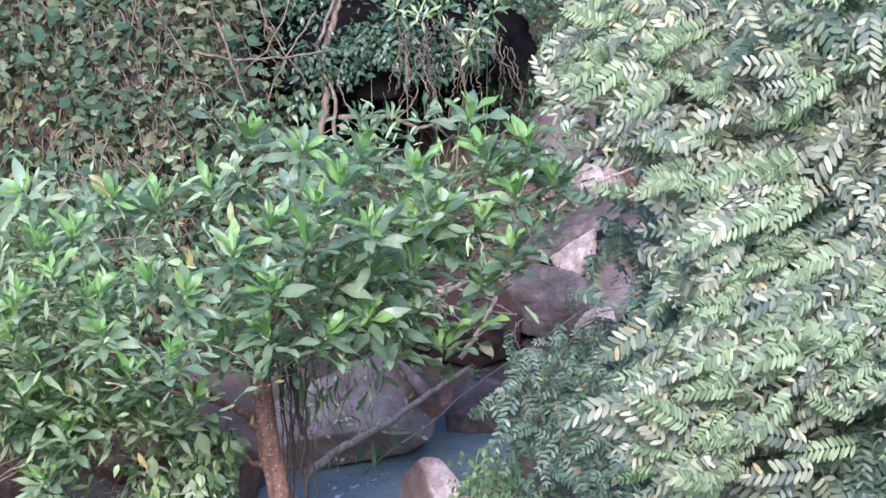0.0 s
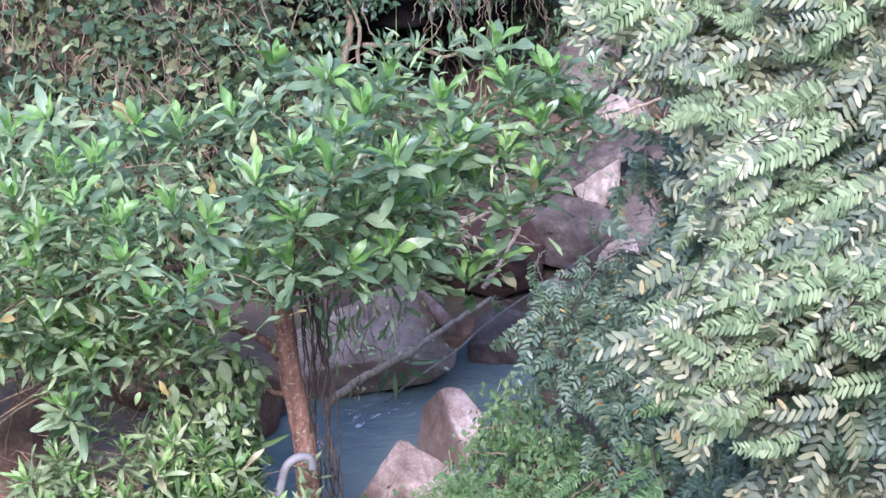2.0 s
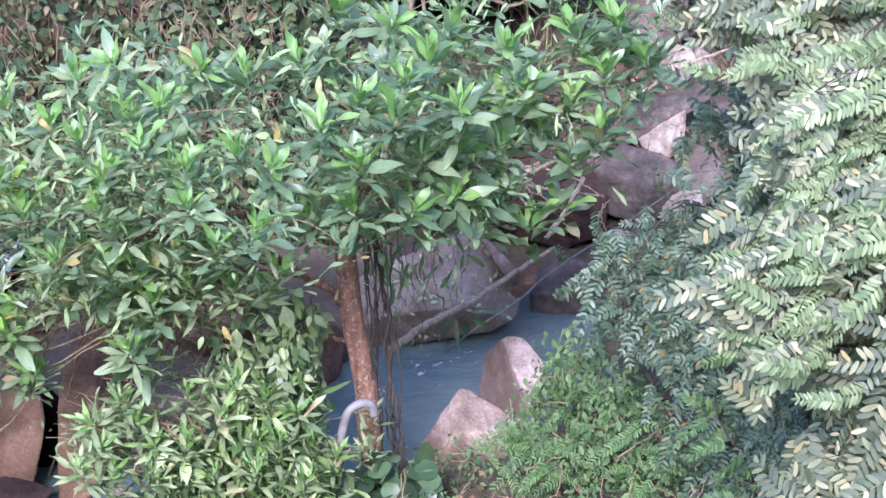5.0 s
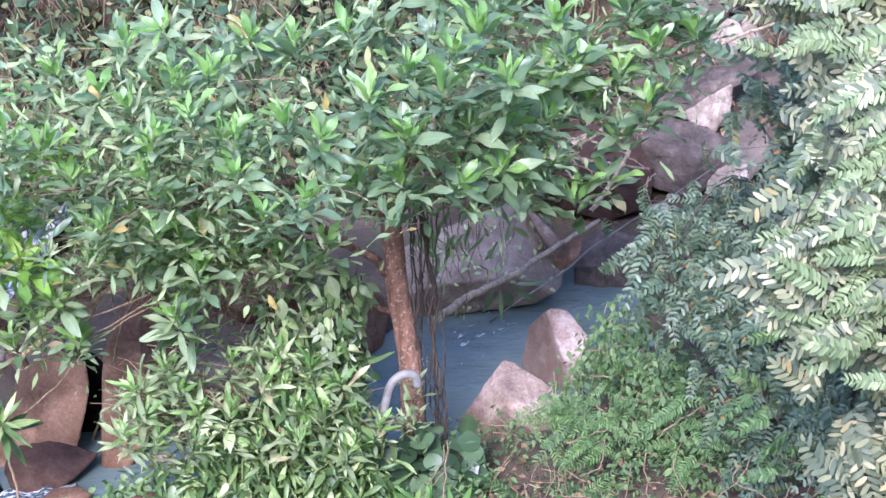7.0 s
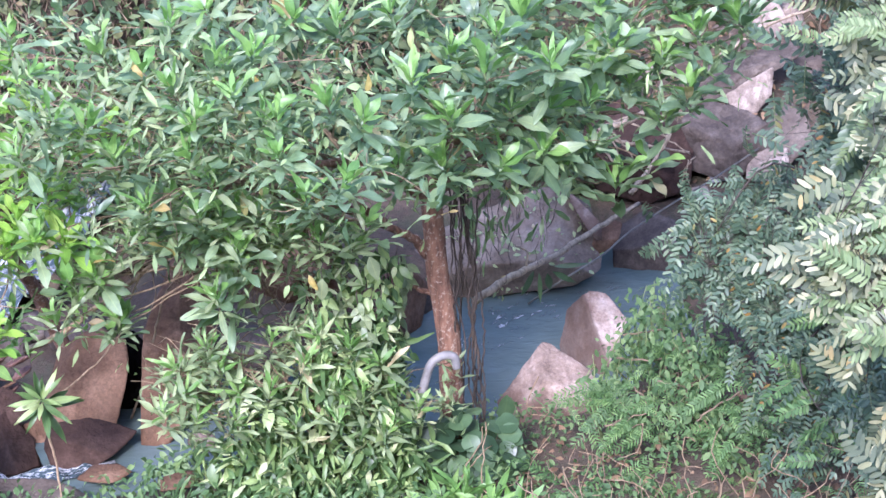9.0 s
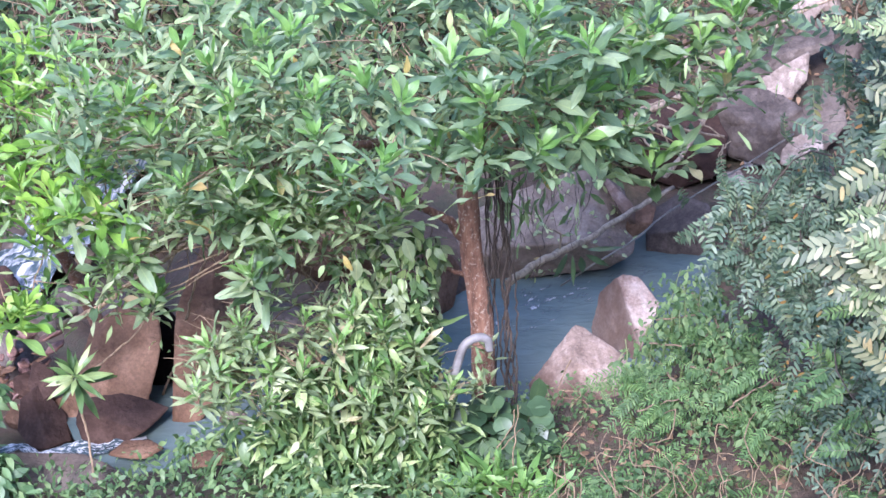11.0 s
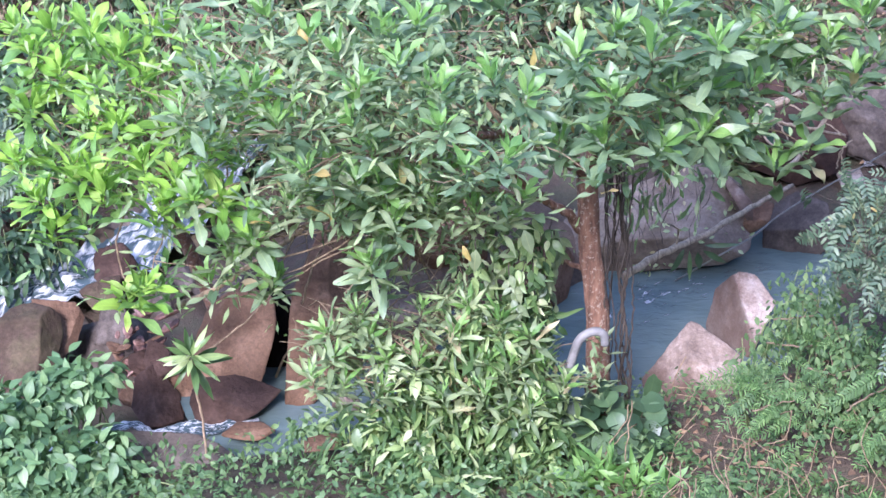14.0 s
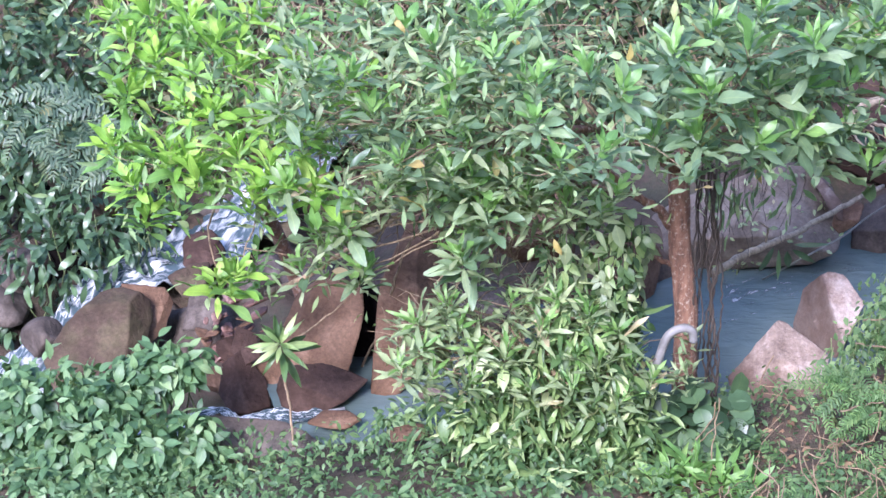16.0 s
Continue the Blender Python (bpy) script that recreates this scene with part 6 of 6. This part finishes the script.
stems("hanging_roots", "tangle of pale hanging roots above the gully", random.Random(72), 160, (3.2, 6.2, 4.8, 8.4), (0.5, 1.3), M_DRY, 0.008)

# sprigs and litter that cover the head of the gully and the roof of the hollow
leafy_bush("overhanging_creeper", "small dark leaves hanging over a hollow", [((2.87, 4.85, 1.84), (0.32, 0.18, 0.22)), ((3.20, 4.75, 1.61), (0.30, 0.18, 0.22)), ((3.57, 4.75, 1.80), (0.25, 0.18, 0.2)), ((2.54, 4.80, 1.65), (0.2, 0.15, 0.2)), ((3.2, 6.5, 1.75), (0.9, 0.45, 0.4)), ((2.3, 6.2, 1.5), (0.5, 0.4, 0.5)), ((4.2, 6.8, 1.6), (0.45, 0.4, 0.5)), ((3.3, 7.2, 2.3), (1.2, 0.5, 0.5)), ((2.2, 6.6, 2.0), (0.7, 0.4, 0.4)), ((2.9, 7.6, 2.5), (1.0, 0.6, 0.35)), ((2.45, 4.72, 1.72), (0.40, 0.2, 0.22)), ((2.95, 4.78, 1.76), (0.45, 0.2, 0.20)), ((3.45, 4.80, 1.70), (0.35, 0.2, 0.26)), ((2.3, 4.75, 1.45), (0.2, 0.15, 0.2))], random.Random(47), SMALL, M_DARKLEAF, 300, (0.7, 1.5), 80, "creeper", 1)


def hanging_vine(at, length, rng, material, n=42, label="leafy vine hanging straight down"):
    """A vine that hangs from a branch, leaves all along."""
    a = Vector(at)
    b = a + Vector((rng.gauss(0, 0.05), rng.gauss(0, 0.05), -length))
    vine = thing("hanging_vine", b, label, "vine", "hanging vines")
    line = smooth_line([a, a.lerp(b, 0.35) + spread(rng, 0.025), a.lerp(b, 0.7) + spread(rng, 0.025), b], 5, 0.004, rng)
    part("stem", mesh_of("stem", *tube_piece(line, [0.004] * len(line), 5)), M_VINE, vine)
    ms = []
    for k in range(n):
        p = line[rng.randint(1, len(line) - 1)]
        ms.append(aim(p + spread(rng, 0.012), Vector((rng.gauss(0, 0.6), -0.3 + rng.gauss(0, 0.4), -0.7)), (rng.gauss(0, 0.4), -0.8, 0.45) , rng.uniform(0.35, 0.9)))
    leaf_objects("leaf", OVATE, ms, material, vine)


rh = random.Random(91)
for at, l, mat in (((0.63, -1.43, 1.53), 0.55, M_CLIMB), ((0.74, -1.41, 1.58), 0.6, M_CLIMB), ((0.86, -1.39, 1.61), 0.65, M_CLIMB), ((0.98, -1.06, 1.38), 0.5, M_CLIMB), ((1.07, -1.07, 1.36), 0.45, M_PALE),
                   ((0.52, -1.20, 1.32), 0.45, M_BUSH), ((0.81, -1.28, 1.39), 0.6, M_CLIMB), ((0.70, -1.32, 1.31), 0.45, M_PALE), ((0.87, -1.45, 1.60), 0.75, M_CLIMB), ((1.04, -1.25, 1.50), 0.75, M_CLIMB), ((0.80, -1.50, 1.37), 0.45, M_PALE), ((0.95, -1.35, 1.59), 0.45, M_CLIMB)):
    hanging_vine(at, l, rh, mat)

wood("bare_branch", [(-0.98, -0.78, 0.80), (-0.76, -0.83, 0.93), (-0.50, -0.85, 1.12), (-0.26, -0.88, 1.30), (-0.04, -0.90, 1.48)], 0.020, 0.010, "bare brown branch under the crown", "branch", M_TWIG, 0.006, 21)
wood("bare_branch", [(0.26, -0.97, 1.34), (0.41, -0.95, 1.38), (0.55, -0.88, 1.52)], 0.008, 0.005, "pale bare twig under the crown", "branch", M_GREYBARK, 0.005, 22)
wood("bare_branch", [(-0.29, -0.78, 0.80), (-0.20, -0.76, 1.07), (-0.04, -0.76, 1.31)], 0.007, 0.004, "thin bare twig before the tall boulder", "branch", M_TWIG, 0.006, 23)
wood("bare_branch", [(-0.82, -0.89, 0.58), (-0.64, -0.84, 0.69), (-0.45, -0.85, 0.91)], 0.006, 0.004, "thin bare twig before the split boulder", "branch", M_TWIG, 0.006, 24)
wood("bare_branch", [(-0.48, -0.17, 0.00), (-0.42, -0.10, 0.11), (-0.36, -0.03, 0.18)], 0.008, 0.006, "short stick standing in the rock cleft", "branch", M_GREYBARK, 0.003, 25)

ribbon("water_4", [(2.69, 1.22, 0.004, 0.14), (2.23, 1.02, 0.004, 0.24), (1.82, 0.66, 0.004, 0.20), (1.50, 0.25, 0.004, 0.05)], M_RIPPLE, "broken white ripples on the pool", 0.004, 0.003)

for k in range(38):
    a = Vector((3.50, 4.33, 1.90)) + Vector((rv.uniform(-0.55, 0.30), rv.uniform(-0.15, 0.15), rv.uniform(-0.1, 0.25)))
    b = a + Vector((rv.gauss(0, 0.12), rv.gauss(0, 0.05), -rv.uniform(0.35, 0.75)))
    wood("hanging_root", [a, a.lerp(b, 0.33) + spread(rv, 0.04), a.lerp(b, 0.66) + spread(rv, 0.04), b], rv.uniform(0.003, 0.006), rv.uniform(0.002, 0.004), "thin pale root hanging above the gully", "root", M_GREYBARK, 0.016, k, 5)["group"] = "gully roots"
sprig = thing("sunlit_sprig", (3.20, 3.52, 2.15), "sunlit lime green leaf rosettes above the hollow", "plant")
leaf_objects("leaf", NARROW, [m for at in ((2.98, 3.62, 2.31), (3.39, 3.41, 2.25), (3.28, 3.48, 2.09), (3.20, 3.70, 2.34), (2.84, 3.76, 2.33), (3.54, 3.53, 2.33)) for s, m in rosette_poses(at, (rf.gauss(0, 0.4), -0.6, 0.8), rf, 12, 0.7)], M_CLIMB, sprig)
for k, (a, b, c) in enumerate((((1.92, 4.68, 2.32), (2.02, 4.64, 1.97), (2.32, 4.51, 1.48)), ((2.37, 4.63, 2.12), (2.08, 4.55, 1.76), (1.90, 4.35, 1.44)), ((2.72, 4.70, 1.89), (2.49, 4.50, 1.56), (2.71, 4.32, 1.19)), ((2.97, 4.70, 1.73), (3.11, 4.57, 1.44), (2.87, 4.50, 1.16)), ((2.22, 4.72, 2.28), (1.96, 4.60, 1.85), (1.53, 4.28, 1.67)))):
    wood("bare_branch", [a, b, c], 0.007, 0.004, "thin pale twig before the dark hollow", "branch", M_GREYBARK, 0.012, 30 + k)

for k, (a, b) in enumerate((((2.16, -1.50, 0.88), (2.51, -1.60, 1.01)), ((2.32, -1.80, 0.89), (2.64, -1.80, 0.92)), ((2.18, -1.90, 0.92), (2.28, -2.00, 0.77)), ((2.50, -1.50, 1.02), (2.56, -1.70, 0.81)), ((2.42, -2.30, 0.92), (2.64, -2.40, 1.14)), ((2.01, -2.00, 0.76), (2.25, -2.00, 0.83)), ((2.46, -1.10, 0.96), (2.60, -1.30, 0.77)), ((2.23, -1.30, 0.91), (2.48, -1.30, 0.95)))):
    a, b = Vector(a), Vector(b)
    wood("dead_stick", [a, a.lerp(b, 0.5) + spread(rv, 0.03), b], 0.006, 0.004, "thin dead brown stick caught in the bank growth", "stick", M_GREYBARK, 0.008, 80 + k, 6)["group"] = "bank sticks"
hung = thing("leaf_sprig", (2.00, 0.10, 0.66), "small sprig of dark leaves on the fallen branch", "sprig")
leaf_objects("leaf", SLIM, [aim(Vector(p), w, (0, -1, 0.3), 1.25) for p, w in zip(((1.95, 0.09, 0.66), (1.98, 0.09, 0.65), (2.03, 0.09, 0.64), (2.06, 0.09, 0.65), (2.07, 0.09, 0.68)), ((-0.5, -0.2, -1), (0.05, -0.2, -1), (0.2, -0.2, -1), (0.9, -0.2, -0.5), (1, -0.2, 0.1)))], M_DARKLEAF, hung)

# small fallen leaves that lie on the grey boulder
rl, face = random.Random(95), [v for v in slab.data.vertices if v.normal.y < -0.45 and v.normal.z > -0.35]
cloud("fallen_leaves", SMALL, [slab.matrix_basis @ aim(v.co + v.normal * 0.018, spread(rl), v.normal + spread(rl, 0.3), rl.uniform(0.6, 1.1)) for v in rl.sample(face, 120)], M_PALE)
tagged(bpy.data.objects["fallen_leaves.001"], "small pale fallen leaves on a boulder", "leaf litter")

# the fringe of thin roots and drooping leaves under the crown
rq = random.Random(97)
fringe, droops = [], []
for k in range(26):
    a = Vector((1.67, -0.76, 1.54)) + Vector((rq.uniform(-0.36, 0.36), rq.uniform(-0.25, 0.3), rq.uniform(0.0, 0.3)))
    b = a + Vector((rq.gauss(0, 0.05), rq.gauss(0, 0.04), -rq.uniform(0.25, 0.65)))
    fringe.append(tube_piece(smooth_line([a, a.lerp(b, 0.4) + spread(rq, 0.03), a.lerp(b, 0.7) + spread(rq, 0.03), b], 3, 0.006, rq), [rq.uniform(0.0010, 0.0022)] * 10, 4))
    for _ in range(3):
        q = a.lerp(b, rq.uniform(0.0, 0.75)) + spread(rq, 0.04)
        droops.append(aim(q, (rq.gauss(0, 0.5), rq.gauss(-0.1, 0.4), -0.9), spread(rq, 0.5) + Vector((0, -0.8, 0.3)), rq.uniform(0.4, 0.85)))
tagged(part("root_fringe", mesh_of("root_fringe", *joined(fringe)), M_VINE), "fringe of thin roots under the crown", "roots", kind="stuff")
tagged(cloud("drooping_leaves", NARROW, droops, M_BROAD), "narrow dark leaves drooping under the crown", "leaves")
clump = thing("rosette_plant", (1.26, -2.04, 0.28), "low bright green rosettes at the foot of the bank", "plant")
leaf_objects("leaf", NARROW, [m for at in ((1.29, -2.00, 0.37), (1.42, -2.07, 0.33), (1.16, -2.02, 0.32), (1.51, -2.14, 0.30)) for s, m in rosette_poses(Vector(at) + Vector((0, 0, 0.06)), (rq.gauss(0, 0.2), -0.2, 1), rq, 17, 1.2)], M_YOUNG, clump)

# dark roots wound round each other beside the trunk
a, b0 = Vector((1.41, -1.00, 1.69)), Vector((1.50, -1.05, 0.29))
for k in range(4):
    line = [a.lerp(b0, i / 22) + Vector((0.016 * math.sin(0.9 * i + 1.6 * k) + 0.02 * math.sin(0.23 * i + k), 0.016 * math.cos(0.9 * i + 1.6 * k), 0)) for i in range(23)]
    wood("hanging_root", line, 0.007 - 0.001 * k, 0.008 - 0.001 * k, "dark root twisted round others beside the trunk", "root", M_VINE, 0.003, 40 + k, 6)["group"] = "hanging roots"

# dry twigs under the crown and pale leaves among the vines
rt = random.Random(111)
for k, at in enumerate(((0.36, -1.21, 1.55), (0.45, -1.17, 1.40), (0.26, -1.16, 1.41), (0.58, -1.22, 1.54), (-0.15, -1.13, 1.49), (-0.55, -1.05, 1.96))):
    c, bits = Vector(at), []
    for _ in range(16):
        a = c + spread(rt, 0.09)
        b = a + Vector((rt.gauss(0, 0.16), rt.gauss(0, 0.05), rt.gauss(-0.16, 0.12)))
        bits.append(tube_piece(smooth_line([a, a.lerp(b, 0.5) + spread(rt, 0.03), b], 4, 0.006, rt), [rt.uniform(0.0018, 0.0045)] * 9, 5))
    tagged(part("dry_twigs", mesh_of("dry_twigs", *joined(bits)), M_TWIG), "tangle of dry reddish twigs under the crown", "twigs", "twig tangles", "stuff")
tired = thing("hanging_vine", (0.62, -1.75, 1.58), "wilted vine with a few pale broad leaves", "vine", "hanging vines")
rod("stem", [(0.62, -1.68, 1.74), (0.62, -1.75, 1.58)], 0.003, 0.003, M_VINE, tired, "", 5, 0.01, 4)
leaf_objects("leaf", OVATE, [aim(Vector(p), (rt.gauss(0, 0.2), -0.2, -1), (rt.gauss(0, 0.2), -0.9, 0.4), 1.2) for p in ((0.62, -1.68, 1.74), (0.62, -1.75, 1.58), (0.86, -1.72, 1.67))], M_PALE, tired)

# lighter climbing stems that wind up beside the trunk
for k, (x, y) in enumerate(((1.37, -1.08), (1.45, -1.02), (1.50, -0.99))):
    foot = height(x + 0.05, y)
    wood("climbing_stem", [(x + 0.022 * math.sin(1.3 * i + 2 * k), y - 0.03 * math.cos(1.3 * i), foot + (1.65 - foot) * i / 7) for i in range(8)], 0.007 - 0.001 * k, 0.005, "thin brown stem climbing beside the trunk", "vine", M_VINE, 0.008, 60 + k, 6)["group"] = "climbing stems"
